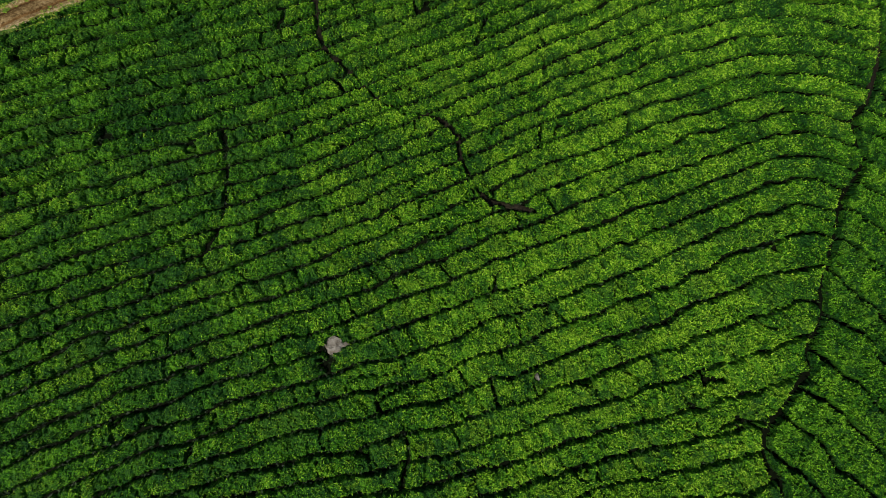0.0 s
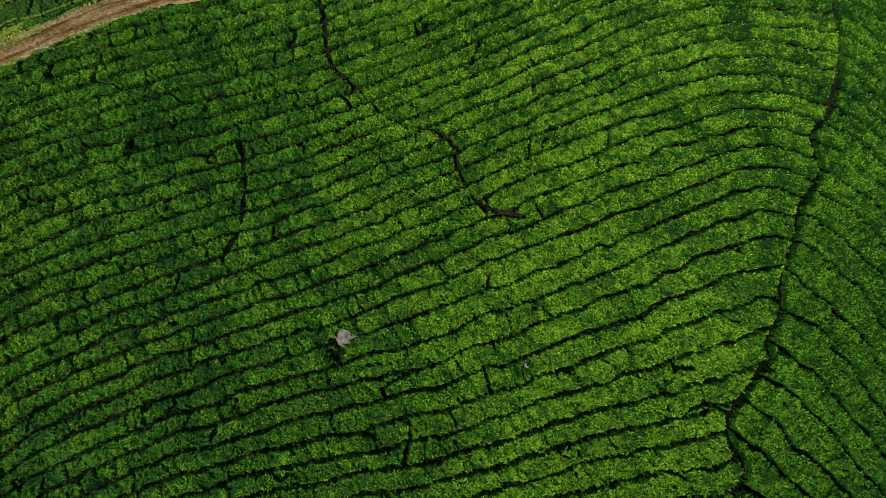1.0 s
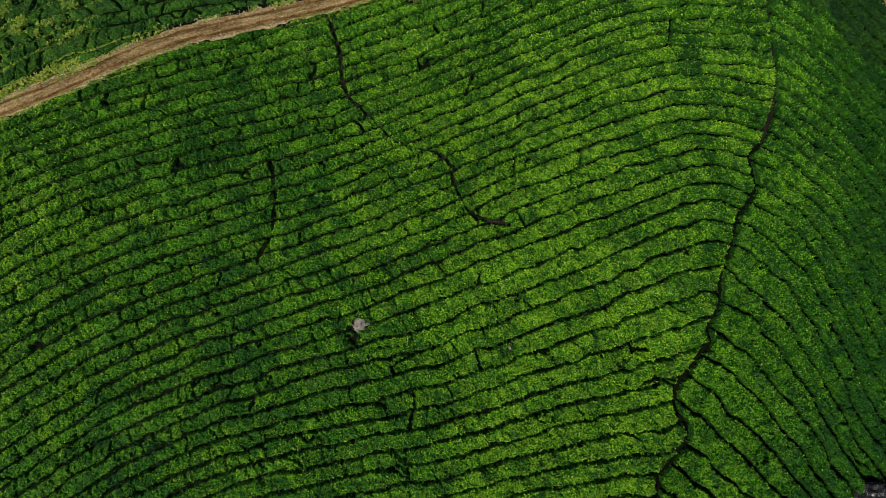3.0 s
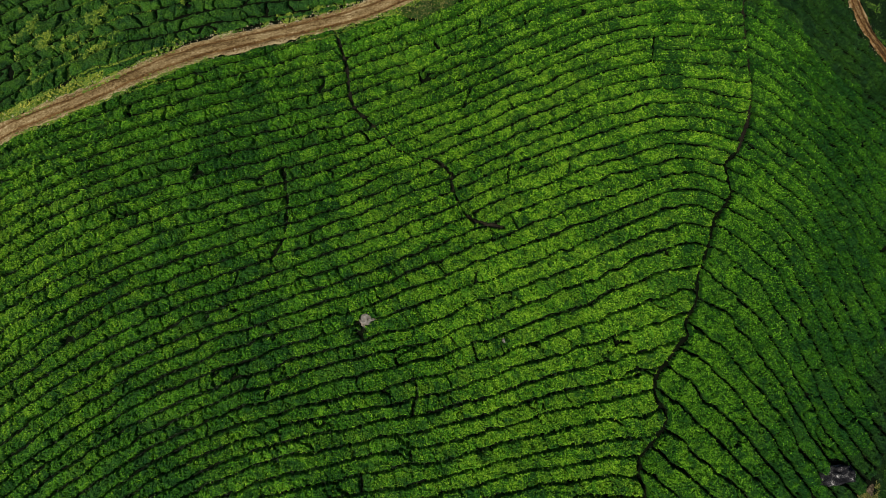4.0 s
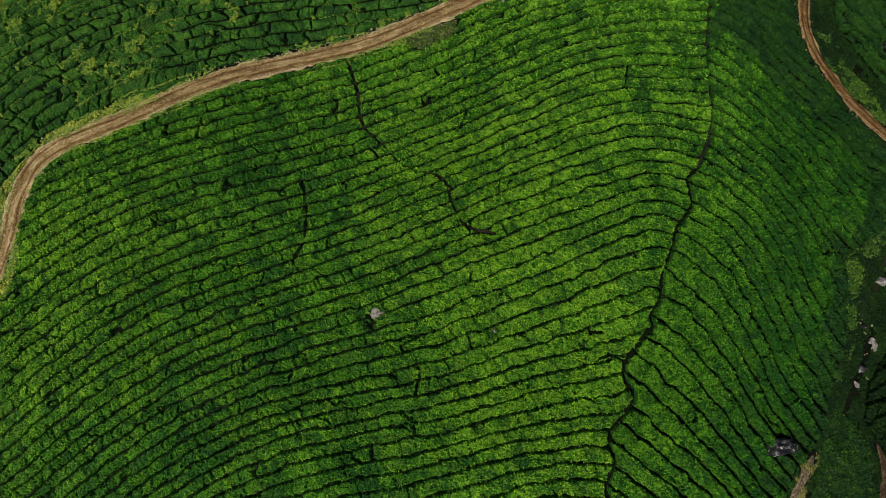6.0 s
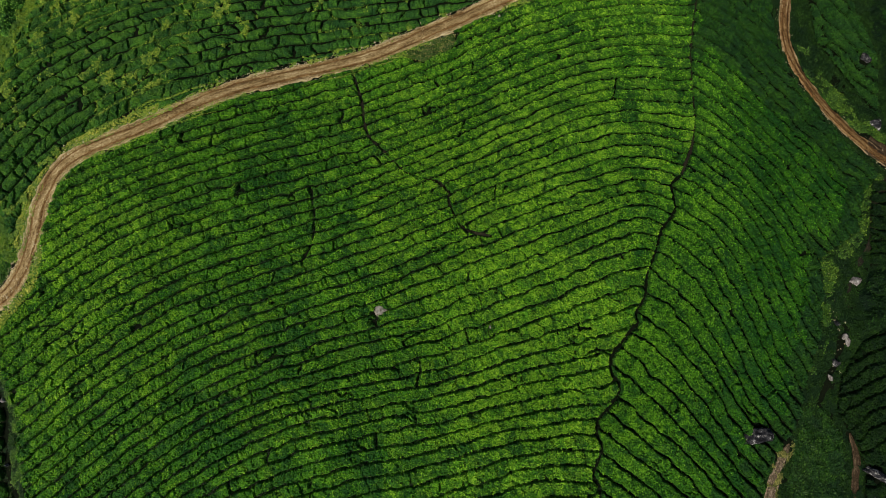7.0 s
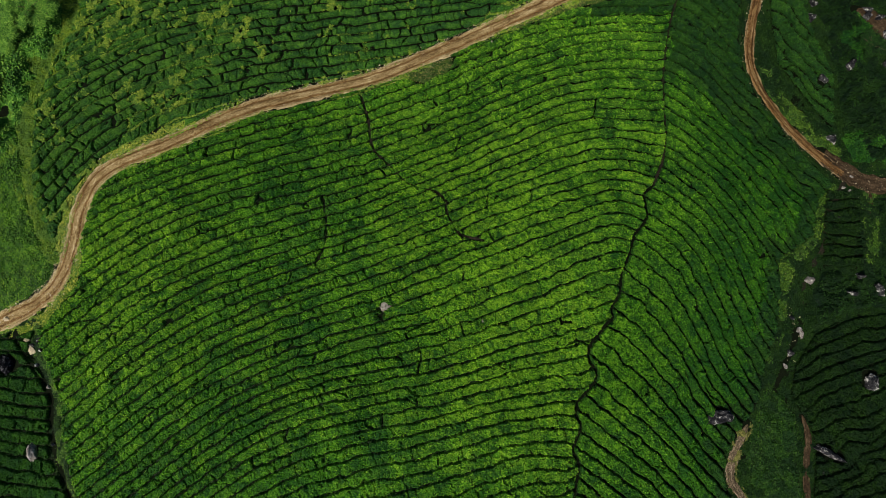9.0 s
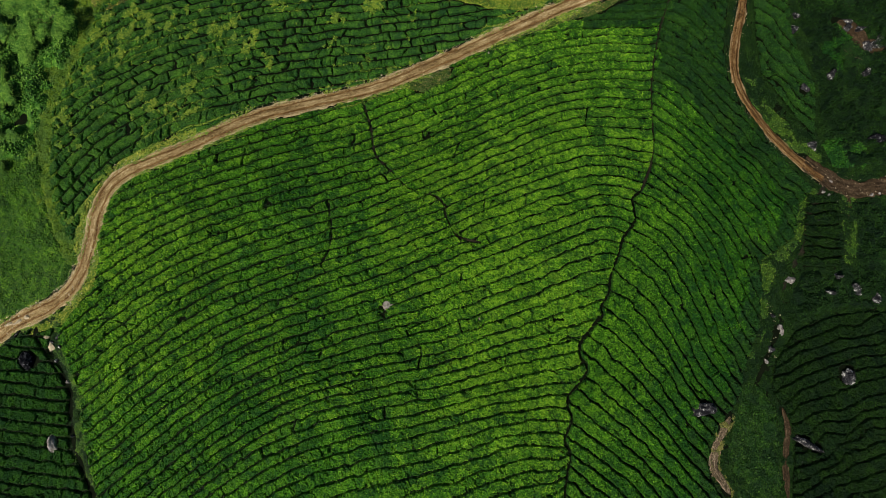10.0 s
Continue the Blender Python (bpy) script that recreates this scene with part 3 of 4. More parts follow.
def run_along(number, x, y, chosen):
    """A coordinate in metres that runs along the rows: the smooth sheet whose slope best follows them."""
    ny, nx = np.gradient(number, CELL)
    pick = np.flatnonzero(chosen.ravel())[::37]
    size = np.hypot(nx, ny).ravel()[pick] + 1e-6
    tx, ty = -ny.ravel()[pick] / size, nx.ravel()[pick] / size
    good = size < 3
    pick, tx, ty = pick[good], tx[good], ty[good]
    u, v = x.ravel()[pick] / 50, y.ravel()[pick] / 50
    terms = [(i, j) for i in range(5) for j in range(5 - i) if i + j]
    du = np.column_stack([i * u ** max(i - 1, 0) * v ** j for i, j in terms])
    dv = np.column_stack([j * u ** i * v ** max(j - 1, 0) for i, j in terms])
    fit = np.linalg.lstsq(np.vstack([du, dv]) / 50, np.r_[tx, ty], rcond=None)[0]
    return sum(c * (x / 50) ** i * (y / 50) ** j for c, (i, j) in zip(fit, terms))


def build_tea():
    xs, ys = np.arange(-78, 78, CELL), np.arange(-38.5, 48.5, CELL)
    x, y = np.meshgrid(xs, ys)
    n, m = x.shape
    roadn, roade = along(NORTH_ROAD, 3.0), along(EAST_ROAD, 3.0)
    off_road = np.minimum(distance(x, y, roadn) - 1.55 - 0.35 * value_noise(x, y, 2.5, 41), distance(x, y, roade) - 1.3 - 0.3 * value_noise(x, y, 2.5, 42))
    south = inside(x, y, [*map(tuple, roadn), (-90, -60), (95, -60), (95, 47)])
    east_of_spine = inside(x, y, [*SPINE_PATH, (95, -45), (95, 60), (36.6, 60)])
    field = np.zeros((n, m), int)
    west_ok = inside(x, y, [*WEST_EDGE, (60, -60), (60, 60), (-75, 60), (-75, -9.2)])
    field[south & ~east_of_spine & west_ok] = 1
    field[south & east_of_spine & ~inside(x, y, [*EAST_EDGE, (100, -40), (100, 46)])] = 2
    field[~south & inside(x, y, [*UPPER_WEST, (-54, -8), (60, -8), (60, 60), (-51, 60)])] = 3
    field[inside(x, y, BEYOND_ROAD)] = 4
    field[inside(x, y, GULLY_STRIP)] = 5
    field[inside(x, y, SOUTHEAST)] = 6
    field[inside(x, y, SOUTHWEST)] = 7
    field[off_road < 0] = 0
    wob = 0.12 * value_noise(x, y, 2.6, 50) + 0.10 * value_noise(x, y, 1.1, 51) + np.where(x > 46, 0.45 * value_noise(x, y, 3.4, 49), 0.0)
    number = np.select([field == k for k in range(1, 8)], [
        spline_rows(WEST_ROWS, x, y, -1), spline_rows(EAST_ROWS, x, y, 1), row_number(UPPER_ROWS, 3, x, y),
        (-0.70 * x - 0.70 * y) / 2.0, (-y - 0.05 * x) / 1.7, (-y + 0.32 * x - 0.003 * (x - 50) ** 2) / 1.75, (-y - 0.04 * x) / 1.7], 0.0) + wob
    smooth_number = number - wob
    ny, nx = np.gradient(number, CELL)
    dens = np.clip(np.hypot(nx, ny), 0.3, 1.4)
    row = np.floor(number).astype(int)
    frac = number - row
    gap = np.minimum(frac, 1 - frac) / dens
    # breaks between bushes along a row
    lengthwise = np.select([field == k for k in (1, 2, 3, 4)], [*(run_along(smooth_number, x, y, field == k) for k in (1, 2, 3)), 0.7 * x - 0.7 * y], x)
    breadth = np.select([field == 3, field > 3], [3.3, 2.5], 3.4)
    odd = (row * 7919 % 101) / 101.0
    pos = lengthwise / breadth + odd + 0.9 * value_noise(x, y, 3.2, 52) + 0.14 * value_noise(x, y, 0.9, 65)
    piece = np.floor(pos).astype(int)
    chance = ((piece * 374761 + row * 668265 + field * 977) % 1000) / 1000.0
    share = np.select([field == 3, field == 6, field > 3], [0.85, 0.6, 0.75], 0.34)
    rift = np.where(chance < share, np.minimum(pos - piece, 1 - pos + piece) * breadth, 9.0)
    # bushes shoulder to shoulder along the row
    stem = lengthwise / 1.35 + 1.7 * odd + 0.55 * value_noise(x, y, 2.1, 81) + 0.12 * value_noise(x, y, 0.6, 82)
    nip = np.exp(-(np.minimum(stem - np.floor(stem), 1 - stem + np.floor(stem)) * 1.35 / 0.16) ** 2)
    nip *= ((np.floor(stem).astype(int) * 91193 + row * 31337) % 100) / 100.0
    width = np.maximum(0.062 + 0.04 * value_noise(x, y, 2.3, 53) + 0.035 * value_noise(x, y, 0.7, 54) + 0.12 * nip, 0.036)
    width += 0.03 * np.clip((-6 - x) / 18, 0, 1) * np.clip((y + 18) / 15, 0, 1) * (field == 1)
    width += 0.03 * np.clip((y - 2) / 18, 0, 1) * (field < 3)
    width += np.select([field == 3, field == 6, field > 3], [0.075, 0.03, 0.06], 0.0) + 0.10 * (field == 4)
    width += np.where(field == 2, 0.02 + 0.035 * np.clip((x - 24.8 - 0.295 * y - 4) / 12, 0, 1), 0.0)
    edge = np.minimum(gap - width, rift - np.where(field == 3, 0.13, 0.05) - 0.12 * value_noise(x, y, 1.2, 55))
    edge = np.minimum(edge, off_road * 0.8)
    cuts = np.minimum(distance(x, y, along(SPINE_PATH, 0.6)) - np.where(y > 14, 0.10, 0.195) - 0.08 * value_noise(x, y, 1.1, 56), distance(x, y, along(WEST_CUT, 1.0)) - 0.11 - 0.18 * value_noise(x, y, 0.9, 57))
    cuts = np.minimum(cuts, distance(x, y, along(FOOTPATH, 1.0)) - 0.10 - 0.14 * value_noise(x, y, 1.1, 58))
    for line in CROSS_CUTS:
        cuts = np.minimum(cuts, distance(x, y, line) - 0.05 - 0.12 * value_noise(x, y, 0.8, 67))
    cuts = np.minimum(cuts, distance(x, y, DITCH) - 0.25 - 0.15 * value_noise(x, y, 1.0, 97))
    edge = np.minimum(edge, cuts)
    for ring in (ROAD_VERGE, TRAMPLED, DRY_VERGE, MEADOW, LOWER_VERGE):
        edge = np.where(inside(x, y, ring), -1.0, np.minimum(edge, distance(x, y, [*ring, ring[0]]) - 0.05 - 0.3 * value_noise(x, y, 1.3, 68)))
    for bx, by, br in CLEARINGS:
        edge = np.minimum(edge, np.hypot(x - bx, y - by) - br * (1 + 0.25 * value_noise(x, y, 0.9, 66)))
    holes = value_noise(x, y, 1.3, 59) + 0.5 * value_noise(x, y, 0.6, 60)
    edge = np.where(holes > 1.2, np.minimum(edge, (1.25 - holes) * 1.5), edge)
    e = np.clip(edge / np.where(field == 3, 0.55, 0.16), 0, 1)
    tall = np.where(field == 3, 0.66, 0.66) + 0.09 * value_noise(x, y, 2.5, 61) + 0.09 * value_noise(x, y, 0.9, 62)
    rng = np.random.RandomState(5)
    ragged = np.where(field == 3, 0.45, 1.0)
    tall += ragged * (0.13 * value_noise(x, y, 0.42, 63) + 0.11 * value_noise(x, y, 0.24, 64)) - 0.24 * nip
    high = np.where((field > 0) & (e > 0), tall * np.sqrt(np.clip(e * (2 - e), 0, 1)) + ragged * rng.uniform(-0.08, 0.08, x.shape), 0.0)
    jx, jy = rng.uniform(-0.06, 0.06, x.shape), rng.uniform(-0.06, 0.06, x.shape)
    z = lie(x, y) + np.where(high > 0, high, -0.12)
    verts = np.column_stack([(x + jx).ravel(), (y + jy).ravel(), z.ravel()])
    # each hedge is one object
    mature = (field >= 3) | inside(x + 0.8 * value_noise(x, y, 2.2, 91) + 0.7 * value_noise(x, y, 0.7, 92), y + 0.7 * value_noise(x, y, 2.2, 93) + 0.7 * value_noise(x, y, 0.7, 94), [*MATURE_EDGE, (95, 10), (95, 60), (22.8, 60)])
    mature |= (field == 2) & (distance(x, y, EAST_EDGE) < 2.2 + 1.6 * value_noise(x, y, 2.4, 95) + 0.8 * value_noise(x, y, 0.8, 96))
    i = (np.arange(n - 1)[:, None] * m + np.arange(m - 1)).ravel()
    quads = np.column_stack([i, i + 1, i + m + 1, i + m])
    full = high.ravel() > 0
    quads = quads[(full[quads].sum(1) >= 2) & (field.ravel()[quads[:, 0]] > 0)]
    key = (field * 100000 + (row + 500) * 10 + mature).ravel()
    kind = key[quads[:, 0]]
    order = np.argsort(kind, kind="stable")
    quads, kind = quads[order], kind[order]
    names = {1: "plucked bright green tea hedge on the west slope", 2: "plucked green tea hedge curving round the hill", 3: "dark green tea hedge of rounded bushes above the road",
             4: "dark tea hedge beyond the dirt track", 5: "dark tea hedge beside the gully, shade in its colour", 6: "dark green tea hedge in the hollow, shade in its colour", 7: "dark tea hedge below the boulders"}
    starts = np.r_[0, np.nonzero(np.diff(kind))[0] + 1, len(kind)]
    for a, b in zip(starts[:-1], starts[1:]):
        if b - a < 15:
            continue
        f, old = kind[a] // 100000, kind[a] % 10
        used, local = np.unique(quads[a:b], return_inverse=True)
        hedge = link_mesh("tea_hedge", verts[used], local.reshape(-1, 4), tea_upper if f == 3 else tea_side if f == 7 else tea_hollow_shaded if f > 4 else tea_dark if old else tea_east_shaded if f == 2 else tea_bright)
        text = names[f] if not (old and f == 2) else "mature dark green tea hedge above the track"
        tagged(hedge, text, "tea hedge", "tea rows")
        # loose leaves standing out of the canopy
        # rim leaves get a near-black green that paints the shade of the gaps
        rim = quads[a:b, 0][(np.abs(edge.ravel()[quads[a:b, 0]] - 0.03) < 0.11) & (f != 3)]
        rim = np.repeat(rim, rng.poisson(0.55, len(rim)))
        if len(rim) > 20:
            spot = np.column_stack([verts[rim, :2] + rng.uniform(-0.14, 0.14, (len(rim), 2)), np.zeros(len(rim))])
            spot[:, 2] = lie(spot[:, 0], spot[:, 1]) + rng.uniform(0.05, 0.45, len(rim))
            link_mesh("shaded_side_leaves", leaf_triangles(spot, rng, 0.15), np.arange(3 * len(rim)).reshape(-1, 3), shaded_leaf, hedge)
        tops = quads[a:b][edge.ravel()[quads[a:b, 0]] > (0.3 if f == 3 else 0.10), 0]
        sprung = lit_growth(x.ravel()[tops], y.ravel()[tops]) if f == 1 else np.full(len(tops), 0.75)
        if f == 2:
            # fewer bright shoots eastwards and southwards, imitating the slope's falling light
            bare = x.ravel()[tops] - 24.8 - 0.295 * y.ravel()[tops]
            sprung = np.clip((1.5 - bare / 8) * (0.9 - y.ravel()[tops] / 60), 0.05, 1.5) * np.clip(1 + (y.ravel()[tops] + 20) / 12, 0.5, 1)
        elif f == 3:
            sprung = np.clip(0.12 - (x.ravel()[tops] + 15) / 38 + 0.25 * value_noise(x.ravel()[tops], y.ravel()[tops], 3.0, 98), 0.06, 1.0)
        near = (np.abs(x.ravel()[tops]) < 36) & (np.abs(y.ravel()[tops]) < 20)
        tuft = np.clip(0.65 + 1.2 * value_noise(x.ravel()[tops], y.ravel()[tops], 0.36, 88) + 0.35 * value_noise(x.ravel()[tops], y.ravel()[tops], 1.2, 89), 0.05, 2.2)
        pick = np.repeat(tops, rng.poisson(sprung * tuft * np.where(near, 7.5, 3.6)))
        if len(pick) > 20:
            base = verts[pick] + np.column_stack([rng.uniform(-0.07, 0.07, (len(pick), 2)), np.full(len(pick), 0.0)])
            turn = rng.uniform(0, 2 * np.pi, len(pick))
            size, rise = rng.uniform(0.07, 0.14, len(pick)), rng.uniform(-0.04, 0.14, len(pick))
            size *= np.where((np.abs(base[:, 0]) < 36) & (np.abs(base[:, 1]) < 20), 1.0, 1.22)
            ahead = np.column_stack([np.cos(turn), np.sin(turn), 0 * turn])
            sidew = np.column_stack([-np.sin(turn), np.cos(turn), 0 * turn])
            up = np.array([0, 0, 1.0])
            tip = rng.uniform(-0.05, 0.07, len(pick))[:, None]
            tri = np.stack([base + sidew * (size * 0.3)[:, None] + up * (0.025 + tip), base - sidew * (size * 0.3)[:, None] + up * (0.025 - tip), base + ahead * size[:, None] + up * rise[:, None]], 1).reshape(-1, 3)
            link_mesh("young_leaves", tri, np.arange(len(tri)).reshape(-1, 3), upper_leaf if f == 3 else side_leaf if f == 7 else shaded_leaf if f > 4 else tea_old_leaf if old else shaded_east_shoot if f == 2 else tea_shoot, hedge)


build_tea()


# ---- undergrowth ----
def leaf_sheet(name, label, category, ring, height, cell, swell, material, leaves, seed, density=1.0, leaf=0.3, skip=None, deep=1.0):
    """Tangled low growth over a ring of the plan: a bumpy leafy sheet with loose leaves on it."""
    rng = np.random.RandomState(seed)
    p = np.array(ring)
    x, y = np.meshgrid(np.arange(p[:, 0].min(), p[:, 0].max(), cell), np.arange(p[:, 1].min(), p[:, 1].max(), cell))
    n, m = x.shape
    edge = np.where(inside(x, y, ring), 1, -1) * distance(x, y, [*ring, ring[0]]) + 0.35 * value_noise(x, y, 1.6, seed)
    if skip is not None:
        edge = np.minimum(edge, skip(x, y))
    lumps = 0.55 * value_noise(x, y, swell, seed + 1) + 0.3 * value_noise(x, y, swell * 0.4, seed + 2) + 0.2 * value_noise(x, y, swell * 0.17, seed + 3)
    high = height * np.clip(edge / (0.5 * height + 0.2), 0, 1) * np.clip(0.62 + deep * lumps, 0.06, 2) * (1 + rng.uniform(-0.18, 0.18, x.shape))
    z = lie(x, y) + np.where(edge > 0, high, -0.15)
    verts = np.column_stack([(x + rng.uniform(-0.4, 0.4, x.shape) * cell).ravel(), (y + rng.uniform(-0.4, 0.4, x.shape) * cell).ravel(), z.ravel()])
    i = (np.arange(n - 1)[:, None] * m + np.arange(m - 1)).ravel()
    quads = np.column_stack([i, i + 1, i + m + 1, i + m])
    quads = quads[(edge.ravel()[quads] > 0).sum(1) >= 2]
    used, local = np.unique(quads, return_inverse=True)
    ob = link_mesh(name, verts[used], local.reshape(-1, 4), material)
    tagged(ob, label, category, kind="stuff")
    pick = np.repeat(quads[:, 0], rng.poisson(density, len(quads)))
    link_mesh("leaves", leaf_triangles(verts[pick], rng, leaf), np.arange(3 * len(pick)).reshape(-1, 3), leaves, ob)
    return ob


WOODS = [(-82, 60), (-60, 60), (-60.2, 44.7), (-60.6, 39.7), (-59.2, 36.6), (-62.2, 31.2), (-63.4, 26.7), (-64.2, 22.4), (-64.6, 18.4), (-66, 16), (-82, 14)]
FERN_BANK = [(-82, 17), (-66, 19), (-64.2, 18.4), (-62.0, 11.5), (-58.6, 4.2), (-56.6, 1.7), (-54.7, -0.8), (-55.0, -3.2), (-57.4, -5.2), (-62.4, -7.6), (-66.5, -9.6), (-82, -16)]
SCRUB = [(58.5, 56), (59.1, 48.1), (62.2, 28.7), (61.5, 18.9), (64.9, 14.7), (77.4, 14.5), (82, 14.4), (82, 56)]
EAST_BUSHES = [(63.4, 9.0), (82, 9.4), (82, -5.6), (66.3, -6.9), (60.2, -7.3), (54.9, -8.0), (52.2, -8.8), (51.6, -4.4), (53.7, -1.9), (62.6, -1.6), (64.4, 5.0)]
GRASS = [(42.0, -17.9), (43.8, -16.8), (45.5, -17.7), (47.2, -20.4), (47.4, -23.4), (46.9, -32.3), (46.6, -39.9), (41.4, -39.9), (40.2, -31.9), (39.6, -26.0), (40.6, -21.6)]
MARGIN = [(57.9, 11.2), (55, 8.2), (53.4, 3.4), (47.1, 0), (46.9, -3.3), (45.4, -9.6), (43.1, -14.1), (44.7, -14.4), (47, -9.4), (48.5, -3.6), (50.2, -1), (54.6, 2.8), (56.5, 7.6), (59.3, 10.6)]
VERGE_EAST = [(48.6, 29.4), (51.6, 29.2), (52.0, 26.6), (54.5, 23.2), (58.2, 18.8), (60.8, 16.2), (59.4, 14.4), (56.2, 16.4), (51.3, 20.8), (48.6, 24.9)]
EAST_FILL = [*EAST_EDGE, (82, -42), (82, 56), (48, 56)]
WEST_FILL = [*WEST_EDGE, (-76, -42), (-76, -18), (-71, -14.6), (-63, -10.8), (-58.5, -8.4)]
WAYS = [along(w, 2.0) for w in (NORTH_ROAD, EAST_ROAD, SOUTH_PATH, GULLY_PATH, JUNCTION, RUBBLE)]
off_ways = lambda x, y: np.minimum.reduce([distance(x, y, w) - r for w, r in zip(WAYS, (1.35, 0.75, 0.5, 0.2, 1.2, 1.0))] + [distance(x, y, DITCH) - 0.3, distance(x, y, GULLY_HOLE) - 0.35]) + 0.35 * value_noise(x, y, 1.1, 199)
def clear_of(*rings):
    """Keeps low growth off the ways and out of tea fields."""
    return lambda x, y: np.minimum.reduce([off_ways(x, y)] + [np.where(inside(x, y, r), -1, 1) * distance(x, y, [*r, r[0]]) + 0.3 for r in rings])


leaf_sheet("undergrowth", "low weeds and grass round the gully, darkened for shade", "weeds", EAST_FILL, 0.24, 0.23, 1.7, shaded_grass, shaded_blade, 280, 0.9, 0.15, clear_of(BEYOND_ROAD, GULLY_STRIP, SOUTHEAST), 1.4)
leaf_sheet("undergrowth", "low weeds along the field's western edge", "weeds", WEST_FILL, 0.24, 0.2, 1.7, shaded_grass, shaded_blade, 290, 0.9, 0.18, clear_of(SOUTHWEST), 1.4)
BARE_CORNER = [(-59.8, 46.2), (-51.2, 46.2), (-52.4, 43.2), (-55.6, 41.5), (-58.0, 41.9)]
BRIGHT_BUSH = [(60.8, 18.4), (65.0, 19.9), (68.6, 19.0), (69.3, 15.7), (66.6, 13.8), (62.5, 14.7)]
SOUTH_VERGE = [(62.8, 10.1), (65.0, 10.1), (64.9, 5.2), (62.9, -0.9), (60.7, -0.8), (61.5, 5.2)]
UPPER_GRASS = [*UPPER_WEST, (-53, 0), (-51, 14), (-44, 18.5), (-30, 24), (-10, 29.5), (6, 36.5), (22, 44), (22, 50), (-51, 50)]
lush_ground = lambda x, y: np.minimum(off_ways(x, y), -0.18 + 0.5 * value_noise(x, y, 7.0, 381) + 0.3 * value_noise(x, y, 2.2, 382) + 0.12 * np.clip((-10 - x) / 30, -0.5, 1))
leaf_sheet("undergrowth", "thin yellow-green grass between dark tea bushes", "grass", UPPER_GRASS, 0.26, 0.22, 1.6, mid_grass, weed_single, 380, 0.9, 0.2, lush_ground, 1.0)
TEA_MARGIN = [(-66, 50), (-53, 50), (-56, 43), (-57, 37), (-59.5, 31), (-61.4, 24), (-60.2, 14.2), (-58.6, 8.7), (-54.6, 2.6), (-53.6, -0.9), (-57, -1), (-62, 6), (-66, 16), (-67, 30)]
leaf_sheet("undergrowth", "yellow-green grass between the scrub and the tea", "grass", TEA_MARGIN, 0.4, 0.2, 1.3, grass_leaf, mid_blade, 385, 0.9, 0.2, off_ways, 1.2)
leaf_sheet("dry_grass", "dry yellowish grass between the road and the tea", "grass", DRY_VERGE, 0.3, 0.16, 1.2, mid_grass, dry_blade, 300, 1.0, 0.18, off_ways)
WEST_VERGE = [(-57.2, -8.0), (-55.9, -8.2), (-54.7, -11.8), (-52.3, -16.4), (-50.4, -19.3), (-50.0, -22.8), (-48.8, -26.6), (-46.4, -32.8), (-44.6, -40), (-45.6, -40), (-47.3, -32.8), (-49.7, -28.2), (-51.2, -26.2), (-51.4, -22.8), (-51.7, -19.3), (-53.6, -15.9), (-56.2, -13.2)]
leaf_sheet("grass_verge", "bright yellow grass along the road's bend", "grass", ROAD_VERGE, 0.34, 0.16, 1.2, grass_leaf, yellow_blade, 305, 1.0, 0.2, off_ways)
leaf_sheet("grass_verge", "olive grass along the field's western edge", "grass", WEST_VERGE, 0.2, 0.18, 1.2, mid_grass, mid_blade, 315, 0.9, 0.17, off_ways)
leaf_sheet("grass_verge", "yellow grass and gravel on the road's lower side", "grass", LOWER_VERGE, 0.26, 0.16, 1.2, grass_leaf, yellow_blade, 325, 0.8, 0.18, off_ways)
DIRT_GRASS = [(40.6, -20.6), (41.2, -21.8), (39.6, -24.2), (38.6, -26.2), (38.5, -28.0), (39.3, -29.3), (40.2, -31.0), (39.4, -32.2), (37.5, -30.0), (36.6, -28.2), (36.7, -25.6), (37.8, -23.0)]
leaf_sheet("dry_grass", "trodden brown grass over the pale path", "grass", DIRT_GRASS, 0.2, 0.16, 0.9, dry_leaf, dry_blade, 335, 0.6, 0.16, lambda x, y: np.minimum(0.1 + 0.7 * value_noise(x, y, 0.8, 336), 1.0 - distance(x, y, SOUTH_PATH)), 1.4)
leaf_sheet("dry_grass", "trampled olive-brown grass at the road's edge", "grass", TRAMPLED, 0.34, 0.16, 1.2, mid_grass, dry_blade, 310, 0.8, 0.18, off_ways)
leaf_sheet("dry_grass", "bare yellow-brown patch at the scrub's edge", "grass", BARE_CORNER, 0.5, 0.2, 1.2, dry_leaf, yellow_blade, 320, 0.8, 0.2)
leaf_sheet("shrub_patch", "bright leafy shrubs beside the junction", "scrub", BRIGHT_BUSH, 1.2, 0.2, 1.8, tea_side, side_leaf, 330, 1.0, 0.24)
leaf_sheet("grass_verge", "olive grass beside the path from the junction", "grass", SOUTH_VERGE, 0.25, 0.2, 1.5, mid_grass, mid_blade, 340, 0.9, 0.2, off_ways)
# Two dark hollows; the third opening bares dark soil as the big tree's shadow.
hollows_and_shade = lambda x, y: np.minimum.reduce([off_ways(x, y)] + [np.hypot((x - hx) / sx, (y - hy) / sy) - 0.7 - 0.9 * value_noise(x, y, 1.3, 208) for hx, hy, sx, sy in ((-62.6, 30.2, 1.5, 2.3), (-67.4, 22.6, 1.3, 1.5), (-59.0, 36.2, 1.6, 2.4))])
leaf_sheet("woodland_scrub", "tangled green scrub under trees at the edge of the tea", "scrub", WOODS, 2.3, 0.19, 3.6, wood_leaf, wood_single, 200, 1.5, 0.19, hollows_and_shade, 0.6)
leaf_sheet("fern_bank", "even fine-leaved green ferns on the bank beside the road", "ferns", FERN_BANK, 0.85, 0.17, 3.4, fern_leaf, fern_single, 205, 1.4, 0.17, off_ways, 1.0)
